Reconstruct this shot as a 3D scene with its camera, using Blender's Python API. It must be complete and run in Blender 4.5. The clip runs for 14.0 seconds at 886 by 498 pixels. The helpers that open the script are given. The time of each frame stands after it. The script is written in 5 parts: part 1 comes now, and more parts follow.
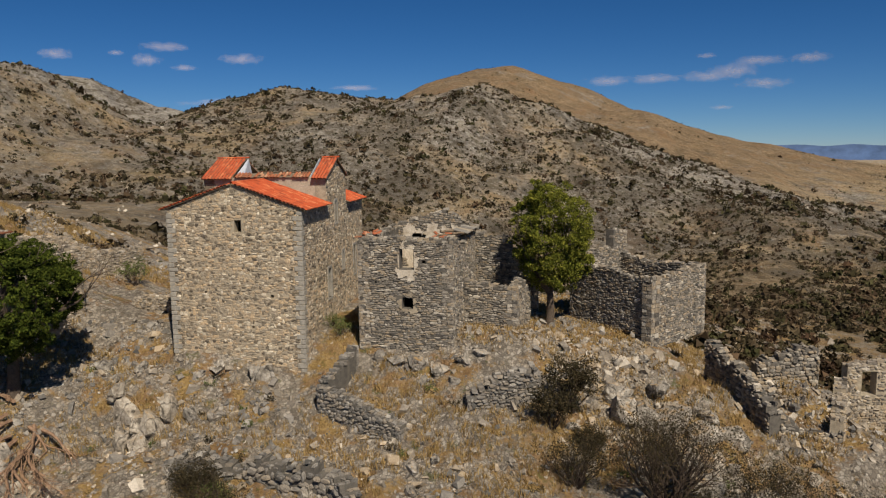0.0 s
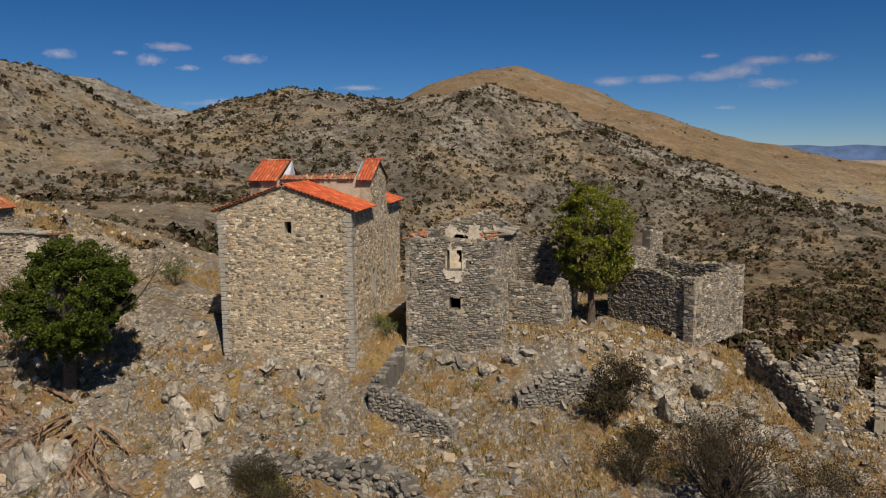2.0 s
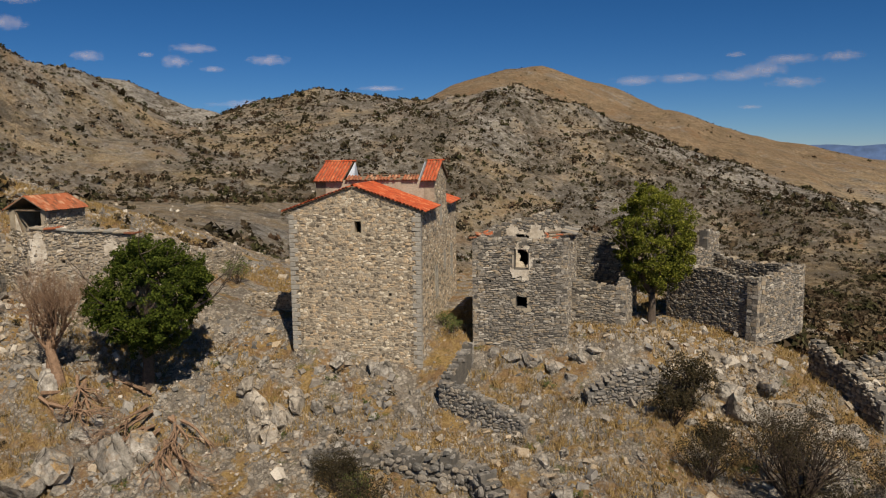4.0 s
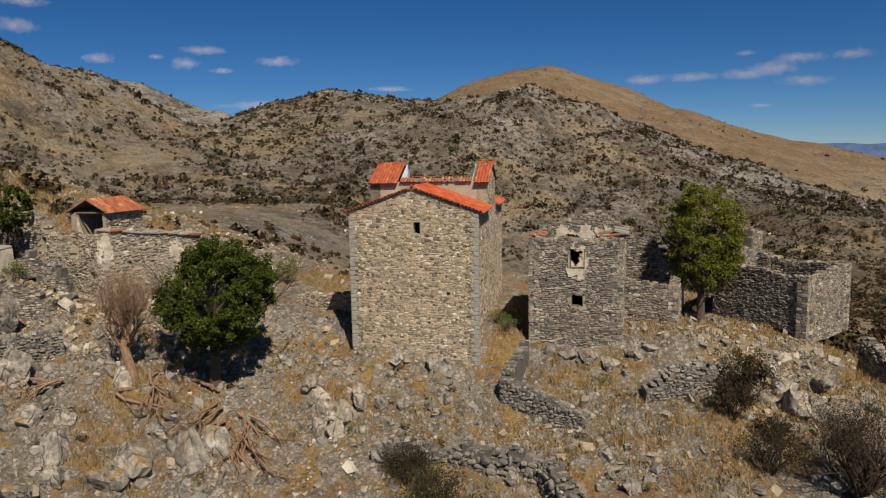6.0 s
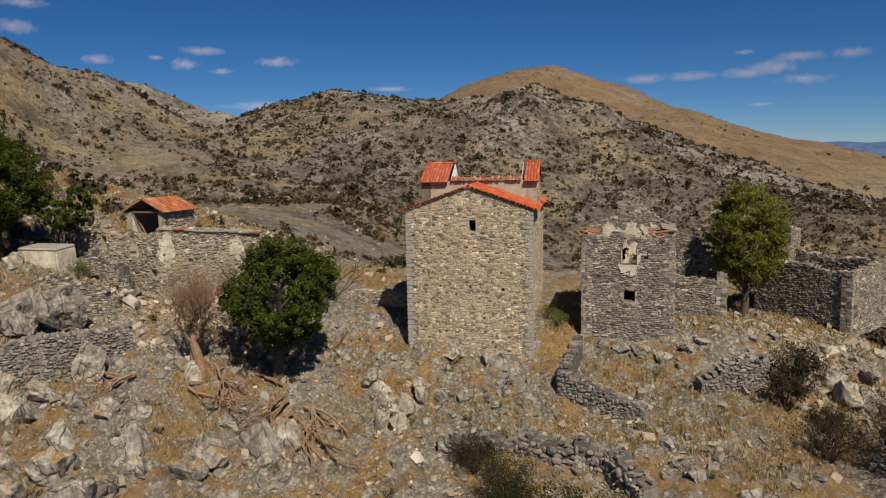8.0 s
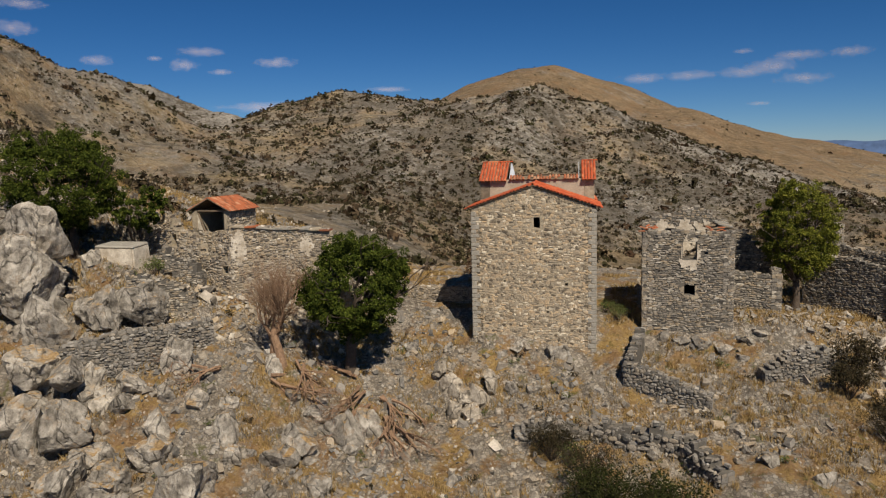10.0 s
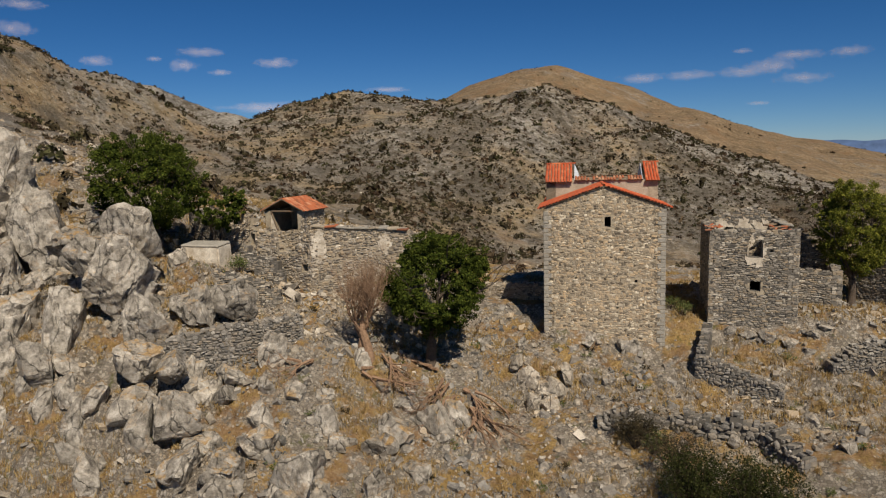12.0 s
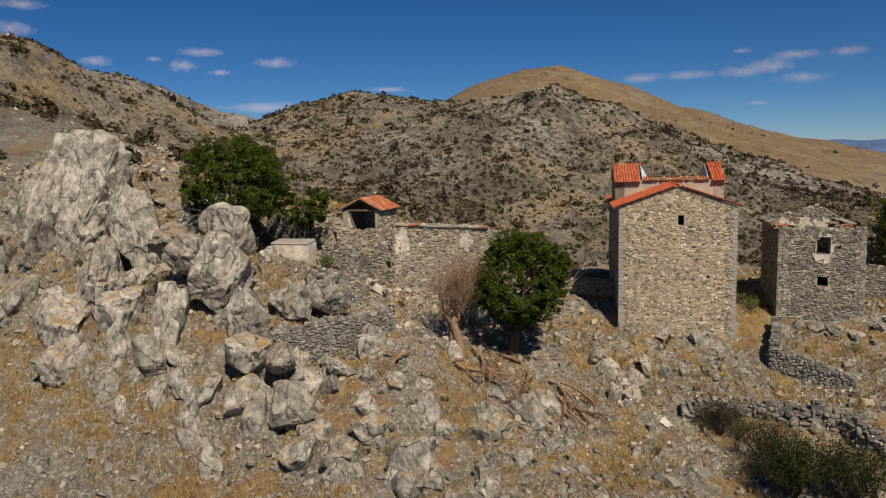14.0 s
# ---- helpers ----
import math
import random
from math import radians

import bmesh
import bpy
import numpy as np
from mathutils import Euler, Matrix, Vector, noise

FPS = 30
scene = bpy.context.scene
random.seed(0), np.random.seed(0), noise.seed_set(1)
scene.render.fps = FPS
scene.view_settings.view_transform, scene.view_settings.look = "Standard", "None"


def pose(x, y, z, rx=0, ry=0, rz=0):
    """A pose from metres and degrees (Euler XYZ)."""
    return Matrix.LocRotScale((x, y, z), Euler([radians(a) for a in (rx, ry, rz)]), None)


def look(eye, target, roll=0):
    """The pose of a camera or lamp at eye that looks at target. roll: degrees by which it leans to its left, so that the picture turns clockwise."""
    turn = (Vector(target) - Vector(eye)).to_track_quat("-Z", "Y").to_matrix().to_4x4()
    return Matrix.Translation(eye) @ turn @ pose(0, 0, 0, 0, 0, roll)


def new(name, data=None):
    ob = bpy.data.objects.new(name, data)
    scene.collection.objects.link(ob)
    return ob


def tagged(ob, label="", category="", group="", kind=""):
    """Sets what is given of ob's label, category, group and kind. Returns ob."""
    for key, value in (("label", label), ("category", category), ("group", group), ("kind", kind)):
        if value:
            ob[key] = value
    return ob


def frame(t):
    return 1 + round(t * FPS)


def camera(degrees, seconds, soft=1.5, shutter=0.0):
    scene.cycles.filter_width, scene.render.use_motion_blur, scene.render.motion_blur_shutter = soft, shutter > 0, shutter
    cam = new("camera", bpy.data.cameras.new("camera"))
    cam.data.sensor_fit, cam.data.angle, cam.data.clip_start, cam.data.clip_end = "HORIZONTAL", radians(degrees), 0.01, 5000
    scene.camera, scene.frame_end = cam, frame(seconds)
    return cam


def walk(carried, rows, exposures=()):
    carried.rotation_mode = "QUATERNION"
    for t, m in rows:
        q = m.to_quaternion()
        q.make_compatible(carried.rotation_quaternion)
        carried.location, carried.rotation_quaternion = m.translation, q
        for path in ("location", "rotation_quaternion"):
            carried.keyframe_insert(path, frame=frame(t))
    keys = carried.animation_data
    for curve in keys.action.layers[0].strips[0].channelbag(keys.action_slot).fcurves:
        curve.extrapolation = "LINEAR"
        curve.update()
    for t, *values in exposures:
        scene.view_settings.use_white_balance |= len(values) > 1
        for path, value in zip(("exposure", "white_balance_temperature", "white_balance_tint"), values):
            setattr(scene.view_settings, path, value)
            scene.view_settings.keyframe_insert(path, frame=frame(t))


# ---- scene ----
cam = camera(61.4, 14.0, soft=1.2)
METRES, EYE, TILT, LEAN, TURN = 30.0, 13.5, 5.2, 0.0, 12.4
ROWS = [
    (0.0, 0.0, 0.0, 0.0, -0.15, -12.72, 0.64),
    (0.5, -0.022, -0.0044, 0.0033, -0.16, -12.72, 0.62),
    (1.0, -0.0438, -0.0095, 0.0053, -0.14, -12.72, 0.61),
    (1.5, -0.0663, -0.0156, 0.0073, -0.1, -12.71, 0.6),
    (2.0, -0.0892, -0.022, 0.0084, 0.09, -12.71, 0.62),
    (2.5, -0.1129, -0.0288, 0.0098, 0.45, -12.7, 0.63),
    (3.0, -0.1364, -0.0353, 0.0104, 0.89, -12.69, 0.68),
    (5.5, -0.2575, -0.0818, 0.0221, 2.34, -12.66, 1.11),
    (6.0, -0.2847, -0.0932, 0.0242, 2.31, -12.65, 1.18),
    (6.5, -0.3135, -0.1047, 0.0265, 2.28, -12.65, 1.24),
    (7.0, -0.3424, -0.1164, 0.0283, 2.26, -12.66, 1.25),
    (7.5, -0.3725, -0.1286, 0.029, 2.24, -12.66, 1.3),
    (8.0, -0.4049, -0.1407, 0.0303, 2.22, -12.66, 1.36),
    (10.5, -0.5954, -0.2192, 0.0413, 2.06, -12.66, 1.56),
    (11.0, -0.6391, -0.2373, 0.0451, 2.03, -12.66, 1.57),
    (11.5, -0.6838, -0.256, 0.0493, 2.01, -12.66, 1.59),
    (12.0, -0.7293, -0.2754, 0.0541, 1.99, -12.66, 1.6),
    (12.5, -0.7764, -0.2955, 0.059, 1.96, -12.66, 1.6),
    (13.0, -0.8256, -0.3159, 0.063, 1.93, -12.66, 1.61),
    (13.5, -0.8761, -0.3386, 0.067, 1.92, -12.67, 1.61),
    (14.0, -0.9279, -0.3615, 0.0712, 1.89, -12.67, 1.63),
]
walk(cam, [(t, pose(0, 0, EYE, TILT, LEAN, TURN) @ pose(METRES * x, METRES * y, METRES * z, 90 + pitch, roll, yaw)) for t, x, y, z, yaw, pitch, roll in ROWS])

# ---- world, sun ----
SUN = Vector((0.46, -0.66, 0.95)).normalized()
world = bpy.data.worlds.new("sky")
scene.world = world
world.use_nodes = True
wt = world.node_tree
sky = wt.nodes.new("ShaderNodeTexSky")
sky.sky_type = "NISHITA"
sky.sun_disc = False
sky.sun_elevation = math.asin(SUN.z)
sky.sun_rotation = math.atan2(SUN.x, SUN.y)
sky.altitude, sky.air_density, sky.dust_density, sky.ozone_density = 2500, 0.8, 0.0, 9.0
deep = wt.nodes.new("ShaderNodeHueSaturation")
deep.inputs["Saturation"].default_value, deep.inputs["Hue"].default_value = 1.16, 0.5
wt.links.new(sky.outputs[0], deep.inputs["Color"])
wt.links.new(deep.outputs[0], wt.nodes["Background"].inputs[0])
wt.nodes["Background"].inputs[1].default_value = 0.056
lamp = bpy.data.lights.new("sun", "SUN")
lamp.energy, lamp.angle, lamp.color = 5.0, radians(0.53), (1.0, 0.895, 0.755)
sun = new("sun", lamp)
sun.matrix_world = look(SUN * 300, (0, 0, 0))


# ---- materials ----
def material(name, rough=0.9, spec=0.25):
    m = bpy.data.materials.new(name)
    m.use_nodes = True
    b = m.node_tree.nodes["Principled BSDF"]
    b.inputs["Roughness"].default_value = rough
    b.inputs["Specular IOR Level"].default_value = spec
    return m, m.node_tree, b


class Nodes:
    """Short hand for the nodes of one material."""

    def __init__(self, tree):
        self.t = tree
        co = tree.nodes.new("ShaderNodeTexCoord")
        self.co = co.outputs["Object"]

    def n(self, kind, **values):
        node = self.t.nodes.new(kind)
        for key, value in values.items():
            setattr(node, key, value)
        return node

    def put(self, socket, value):
        if isinstance(value, bpy.types.NodeSocket):
            self.t.links.new(value, socket)
        else:
            socket.default_value = value

    def noise(self, scale, detail=4, rough=0.6, co=None):
        node = self.n("ShaderNodeTexNoise")
        self.put(node.inputs["Vector"], co or self.co)
        for key, value in (("Scale", scale), ("Detail", detail), ("Roughness", rough)):
            node.inputs[key].default_value = value
        return node.outputs["Fac"]

    def cells(self, scale, feature="F1", out="Distance", co=None):
        node = self.n("ShaderNodeTexVoronoi", feature=feature)
        self.put(node.inputs["Vector"], co or self.co)
        node.inputs["Scale"].default_value = scale
        return node.outputs[out]

    def ramp(self, fac, *stops):
        node = self.n("ShaderNodeValToRGB")
        self.put(node.inputs[0], fac)
        el = node.color_ramp.elements
        while len(el) < len(stops):
            el.new(0.5)
        for e, (pos, c) in zip(el, stops):
            e.position = pos
            e.color = (*c, 1) if isinstance(c, tuple) else (c, c, c, 1)
        return node.outputs[0]

    def mix(self, fac, a, b, mode="MIX"):
        node = self.n("ShaderNodeMix", data_type="RGBA", blend_type=mode)
        for socket, value in zip((node.inputs[0], node.inputs[6], node.inputs[7]), (fac, a, b)):
            self.put(socket, (*value, 1) if isinstance(value, tuple) and len(value) == 3 else value)
        return node.outputs[2]

    def math(self, op, a, b=0.0, clamp=False):
        node = self.n("ShaderNodeMath", operation=op, use_clamp=clamp)
        self.put(node.inputs[0], a)
        self.put(node.inputs[1], b)
        return node.outputs[0]

    def attribute(self, name):
        return self.n("ShaderNodeAttribute", attribute_name=name).outputs["Fac"]

    def chance(self):
        """A number for each object and each island."""
        a = self.n("ShaderNodeObjectInfo").outputs["Random"]
        b = self.n("ShaderNodeNewGeometry").outputs["Random Per Island"]
        return self.math("FRACT", self.math("ADD", a, b))

    def bump(self, bsdf, height, strength=0.5, distance=0.05):
        node = self.n("ShaderNodeBump")
        node.inputs["Strength"].default_value = strength
        node.inputs["Distance"].default_value = distance
        self.put(node.inputs["Height"], height)
        self.put(bsdf.inputs["Normal"], node.outputs[0])


def stone_material(name, dark, mid, pale, warm, lichen=0.35, scale=3.0):
    """Weathered limestone, each piece of its own tone."""
    m, t, b = material(name)
    k = Nodes(t)
    tone = k.ramp(k.chance(), (0.0, dark), (0.35, mid), (0.6, warm), (0.82, mid), (1.0, pale))
    grain = k.ramp(k.noise(scale * 6, 6, 0.7), (0.3, 0.62), (0.7, 1.25))
    c = k.mix(1.0, tone, grain, "MULTIPLY")
    spots = k.ramp(k.noise(scale, 5, 0.65), (0.52, 0.0), (0.62, 1.0))
    c = k.mix(k.math("MULTIPLY", spots, lichen), c, pale)
    stain = k.ramp(k.noise(scale * 0.35, 4, 0.6), (0.5, 0.0), (0.68, 0.55))
    c = k.mix(stain, c, dark)
    k.put(b.inputs["Base Color"], c)
    k.bump(b, k.noise(scale * 8, 6, 0.75), 0.7, 0.03)
    return m


def plain_material(name, a, b_, scale=4.0, rough=0.9, strength=0.5, distance=0.03):
    """A surface of two mottled tones with a fine grain."""
    m, t, b = material(name, rough)
    k = Nodes(t)
    c = k.mix(k.ramp(k.noise(scale, 6, 0.65), (0.35, 0.0), (0.65, 1.0)), a, b_)
    c = k.mix(1.0, c, k.ramp(k.noise(scale * 9, 4, 0.7), (0.3, 0.7), (0.7, 1.2)), "MULTIPLY")
    k.put(b.inputs["Base Color"], c)
    k.bump(b, k.noise(scale * 7, 6, 0.7), strength, distance)
    return m


def tile_material(name, dark, mid, pale, moss):
    """Clay tiles, each of its own firing, with pale bloom and dark growth."""
    m, t, b = material(name, 0.82)
    k = Nodes(t)
    c = k.ramp(k.chance(), (0.0, dark), (0.3, mid), (0.75, mid), (1.0, pale))
    c = k.mix(1.0, c, k.ramp(k.noise(14, 5, 0.7), (0.3, 0.7), (0.7, 1.2)), "MULTIPLY")
    c = k.mix(k.ramp(k.noise(1.1, 7, 0.72), (0.55, 0.0), (0.66, 0.6)), c, moss)
    k.put(b.inputs["Base Color"], c)
    k.bump(b, k.noise(16, 5, 0.7), 0.4, 0.02)
    return m


def scrub_material(name, *tones):
    """Dry shrubs, each of its own tone, twigs and leaves a little lighter and darker."""
    m, t, b = material(name, 0.9, 0.1)
    k = Nodes(t)
    n = len(tones)
    c = k.ramp(k.attribute("tone"), *[(i / (n - 1), q) for i, q in enumerate(tones)])
    c = k.mix(1.0, c, k.ramp(k.n("ShaderNodeNewGeometry").outputs["Random Per Island"], (0.0, 0.45), (1.0, 1.6)), "MULTIPLY")
    k.put(b.inputs["Base Color"], c)
    return m


def leaf_material(name, a, b_, c_):
    m, t, b = material(name, 0.8, 0.12)
    k = Nodes(t)
    k.put(b.inputs["Base Color"], k.ramp(k.chance(), (0.0, a), (0.5, b_), (1.0, c_)))
    b.inputs["Subsurface Weight"].default_value = 0.0
    return m


def ground_material():
    m, t, b = material("hill_ground", 0.95, 0.15)
    k = Nodes(t)
    dry, scree, far = k.attribute("dry"), k.attribute("scree"), k.attribute("far")

    def spots(scale, few, soft=0.08, co=None):
        """Round spots of uneven size, one in most cells."""
        node = k.n("ShaderNodeTexVoronoi")
        k.put(node.inputs["Vector"], co or k.co)
        node.inputs["Scale"].default_value = scale
        size = k.math("SUBTRACT", k.math("MULTIPLY", node.outputs["Color"], 0.75), few)
        return k.ramp(k.math("SUBTRACT", size, node.outputs["Distance"]), (0.0, 0.0), (soft, 1.0))

    # close by: broken limestone, rusty earth and straw
    rock = k.ramp(k.noise(0.9, 9, 0.78), (0.32, (0.075, 0.066, 0.052)), (0.46, (0.27, 0.238, 0.19)), (0.66, (0.56, 0.505, 0.42)))
    chips = k.ramp(k.cells(4.5, out="Color"), (0.0, (0.10, 0.08, 0.06)), (0.35, (0.27, 0.22, 0.162)), (0.7, (0.50, 0.43, 0.335)), (1.0, (0.78, 0.71, 0.60)))
    edge = k.ramp(k.cells(4.5, "DISTANCE_TO_EDGE"), (0.0, 0.25), (0.14, 1.0))
    rock = k.mix(0.6, rock, k.mix(1.0, chips, edge, "MULTIPLY"))
    soil = k.ramp(k.noise(1.3, 9, 0.78), (0.32, (0.13, 0.072, 0.033)), (0.5, (0.30, 0.185, 0.09)), (0.68, (0.50, 0.365, 0.22)))
    grass = k.ramp(k.noise(5.0, 7, 0.78), (0.3, (0.15, 0.092, 0.034)), (0.5, (0.38, 0.25, 0.093)), (0.7, (0.56, 0.395, 0.175)))
    patch = k.ramp(k.math("ADD", k.noise(0.3, 8, 0.76), k.math("MULTIPLY", k.math("SUBTRACT", scree, 0.5), 0.22)), (0.435, 0.0), (0.50, 1.0))
    c = k.mix(k.ramp(k.noise(0.5, 7, 0.74), (0.45, 0.0), (0.56, 1.0)), soil, grass)
    c = k.mix(patch, c, rock)
    c = k.mix(k.math("MULTIPLY", spots(3.2, 0.33), 0.6), c, (0.70, 0.62, 0.50))
    green = k.ramp(k.noise(0.8, 7, 0.74), (0.585, 0.0), (0.64, 0.7))
    c = k.mix(green, c, (0.12, 0.125, 0.035))
    # the far hills: scree, thin dry grass, rusty brush and low dark shrubs
    fr = k.ramp(k.noise(0.35, 11, 0.84), (0.36, (0.15, 0.13, 0.10)), (0.47, (0.30, 0.27, 0.22)), (0.57, (0.44, 0.405, 0.35)), (0.68, (0.66, 0.63, 0.575)))
    fr = k.mix(1.0, fr, k.ramp(k.noise(0.05, 8, 0.72), (0.36, 0.5), (0.62, 1.45)), "MULTIPLY")
    fg = k.ramp(k.noise(0.3, 11, 0.84), (0.36, (0.16, 0.112, 0.056)), (0.48, (0.345, 0.255, 0.143)), (0.62, (0.52, 0.415, 0.27)))
    fg = k.mix(1.0, fg, k.ramp(k.noise(0.06, 8, 0.72), (0.36, 0.68), (0.62, 1.3)), "MULTIPLY")
    fg = k.mix(k.ramp(dry, (0.5, 0.0), (0.68, 1.0)), fg, k.mix(1.0, fg, (0.70, 0.66, 0.65), "MULTIPLY"))
    fpatch = k.ramp(k.math("ADD", k.noise(0.02, 11, 0.78), k.math("MULTIPLY", k.math("SUBTRACT", scree, dry), 0.24)), (0.46, 0.0), (0.60, 1.0))
    fc = k.mix(fpatch, fg, fr)
    rust = k.ramp(k.noise(0.03, 9, 0.78), (0.52, 0.0), (0.62, 0.75))
    fc = k.mix(k.math("MULTIPLY", rust, k.math("SUBTRACT", 1.15, scree), clamp=True), fc, (0.20, 0.105, 0.045))
    olive = k.ramp(k.noise(0.05, 9, 0.78), (0.54, 0.0), (0.62, 0.6))
    fc = k.mix(k.math("MULTIPLY", olive, k.math("SUBTRACT", 1.1, dry), clamp=True), fc, (0.15, 0.125, 0.05))
    stones = k.math("MULTIPLY", spots(0.55, 0.3), k.ramp(k.noise(0.05, 6, 0.7), (0.42, 0.15), (0.58, 0.9)))
    fc = k.mix(k.math("MULTIPLY", stones, k.math("SUBTRACT", 1.25, dry), clamp=True), fc, (0.60, 0.565, 0.50))
    thick = k.math("ADD", k.noise(0.04, 6, 0.68), k.math("MULTIPLY", k.attribute("brush"), 0.12))
    shrubs = k.math("MULTIPLY", spots(0.42, 0.22, 0.2), k.ramp(thick, (0.48, 0.0), (0.58, 0.9)))
    shrubs = k.math("MULTIPLY", shrubs, k.math("SUBTRACT", 1.0, k.math("MULTIPLY", dry, 0.8)), clamp=True)
    fc = k.mix(shrubs, fc, (0.062, 0.047, 0.026))
    brush = k.ramp(k.math("ADD", k.noise(0.18, 10, 0.82), k.math("MULTIPLY", k.math("SUBTRACT", thick, 0.5), 0.9)), (0.54, 0.0), (0.62, 0.75))
    brush = k.math("MULTIPLY", brush, k.math("SUBTRACT", 1.0, k.math("MULTIPLY", dry, 0.75)), clamp=True)
    fc = k.mix(brush, fc, (0.085, 0.063, 0.034))
    k.put(b.inputs["Base Color"], k.mix(far, c, fc))
    h = k.math("ADD", k.noise(2.2, 9, 0.78), k.math("MULTIPLY", k.noise(0.35, 9, 0.8), k.math("MULTIPLY", far, 7.0)))
    k.bump(b, h, 1.0, 0.45)
    return m


def rock_material(name, dark, mid, pale):
    """Bare limestone with fissures, dark runs of lichen and pale faces."""
    m, t, b = material(name, 0.92, 0.2)
    k = Nodes(t)
    mp = k.n("ShaderNodeMapping")
    k.put(mp.inputs["Vector"], k.co)
    mp.inputs["Scale"].default_value = (1.0, 1.0, 0.4)
    warp = k.n("ShaderNodeVectorMath", operation="MULTIPLY_ADD")
    nz = k.n("ShaderNodeTexNoise")
    k.put(nz.inputs["Vector"], k.co)
    nz.inputs["Scale"].default_value, nz.inputs["Detail"].default_value = 1.3, 5
    k.put(warp.inputs[0], nz.outputs["Color"])
    warp.inputs[1].default_value = (0.6, 0.6, 0.6)
    k.put(warp.inputs[2], mp.outputs[0])
    v = warp.outputs[0]
    crack = k.ramp(k.math("ADD", k.cells(0.6, "DISTANCE_TO_EDGE", co=v), k.math("MULTIPLY", k.noise(1.4, 6, 0.7), 0.10)), (0.045, 0.15), (0.075, 1.0))
    fine = k.ramp(k.noise(3.4, 10, 0.8, v), (0.34, 0.45), (0.43, 1.0))
    tone = k.ramp(k.noise(1.3, 10, 0.76), (0.32, dark), (0.45, mid), (0.62, pale))
    runs = k.ramp(k.noise(1.1, 7, 0.7, mp.outputs[0]), (0.54, 0.0), (0.66, 0.5))
    c = k.mix(runs, tone, tuple(q * 0.75 for q in dark))
    c = k.mix(1.0, c, k.ramp(k.chance(), (0.0, 0.78), (1.0, 1.15)), "MULTIPLY")
    c = k.mix(1.0, c, k.mix(0.75, (1.0, 1.0, 1.0), k.math("MULTIPLY", crack, fine)), "MULTIPLY")
    c = k.mix(k.ramp(k.noise(0.8, 7, 0.75), (0.56, 0.0), (0.66, 0.5)), c, (0.34, 0.22, 0.11))
    # dry grass and earth hold on the flatter tops
    up = k.n("ShaderNodeSeparateXYZ")
    k.put(up.inputs[0], k.n("ShaderNodeNewGeometry").outputs["Normal"])
    ledge = k.math("MULTIPLY", k.ramp(up.outputs[2], (0.72, 0.0), (0.86, 1.0)), k.ramp(k.noise(0.7, 7, 0.75), (0.46, 0.0), (0.54, 0.85)))
    c = k.mix(ledge, c, k.ramp(k.noise(6.0, 5, 0.75), (0.35, (0.17, 0.10, 0.04)), (0.65, (0.48, 0.31, 0.12))))
    k.put(b.inputs["Base Color"], c)
    hgt = k.math("ADD", k.math("MULTIPLY", k.math("MULTIPLY", crack, fine), 0.8), k.noise(4.0, 9, 0.78))
    k.bump(b, hgt, 1.0, 0.10)
    return m


M_GROUND = ground_material()
M_TOWER = stone_material("tower_stone", (0.105, 0.085, 0.062), (0.36, 0.30, 0.215), (0.82, 0.72, 0.55), (0.56, 0.41, 0.25))
M_GREY = stone_material("grey_stone", (0.085, 0.077, 0.066), (0.25, 0.225, 0.185), (0.58, 0.52, 0.42), (0.37, 0.29, 0.19))
M_DRY = stone_material("dry_stone", (0.10, 0.095, 0.085), (0.235, 0.215, 0.185), (0.44, 0.405, 0.345), (0.29, 0.24, 0.175))
M_RUBBLE = stone_material("rubble_stone", (0.13, 0.112, 0.09), (0.33, 0.285, 0.222), (0.66, 0.59, 0.48), (0.42, 0.325, 0.21), 0.4)
M_ROCK = rock_material("limestone_rock", (0.095, 0.084, 0.068), (0.285, 0.254, 0.206), (0.58, 0.53, 0.447))
M_QUOIN = plain_material("pale_quoin", (0.40, 0.37, 0.31), (0.27, 0.25, 0.21), 3)
M_MORTAR = plain_material("lime_mortar", (0.46, 0.39, 0.28), (0.30, 0.25, 0.18), 2.5)
M_CORE = plain_material("dark_joint", (0.10, 0.092, 0.078), (0.17, 0.152, 0.125), 3)
M_PLASTER = plain_material("old_plaster", (0.50, 0.43, 0.33), (0.38, 0.31, 0.225), 1.3, 0.9, 0.3)
M_WHITE = plain_material("lime_plaster", (0.72, 0.65, 0.53), (0.42, 0.35, 0.26), 1.8, 0.9, 0.3)
M_TILE = tile_material("clay_tile", (0.30, 0.06, 0.024), (0.50, 0.092, 0.03), (0.66, 0.21, 0.085), (0.34, 0.13, 0.07))
M_OLDTILE = tile_material("old_clay_tile", (0.20, 0.075, 0.036), (0.40, 0.12, 0.05), (0.55, 0.30, 0.17), (0.24, 0.16, 0.10))
M_ZINC = plain_material("grey_zinc", (0.42, 0.45, 0.50), (0.55, 0.57, 0.60), 3, 0.6, 0.1)
M_WOOD = plain_material("grey_wood", (0.26, 0.20, 0.135), (0.14, 0.10, 0.066), 6)
M_BARK = plain_material("bark", (0.15, 0.115, 0.085), (0.085, 0.065, 0.048), 6, 0.95, 0.9, 0.05)
M_DEAD = plain_material("dead_wood", (0.34, 0.22, 0.135), (0.19, 0.115, 0.07), 5)
M_LEAF = leaf_material("green_leaf", (0.022, 0.034, 0.004), (0.045, 0.064, 0.007), (0.10, 0.118, 0.016))
M_LEAF2 = leaf_material("olive_leaf", (0.055, 0.068, 0.008), (0.125, 0.138, 0.016), (0.25, 0.24, 0.036))
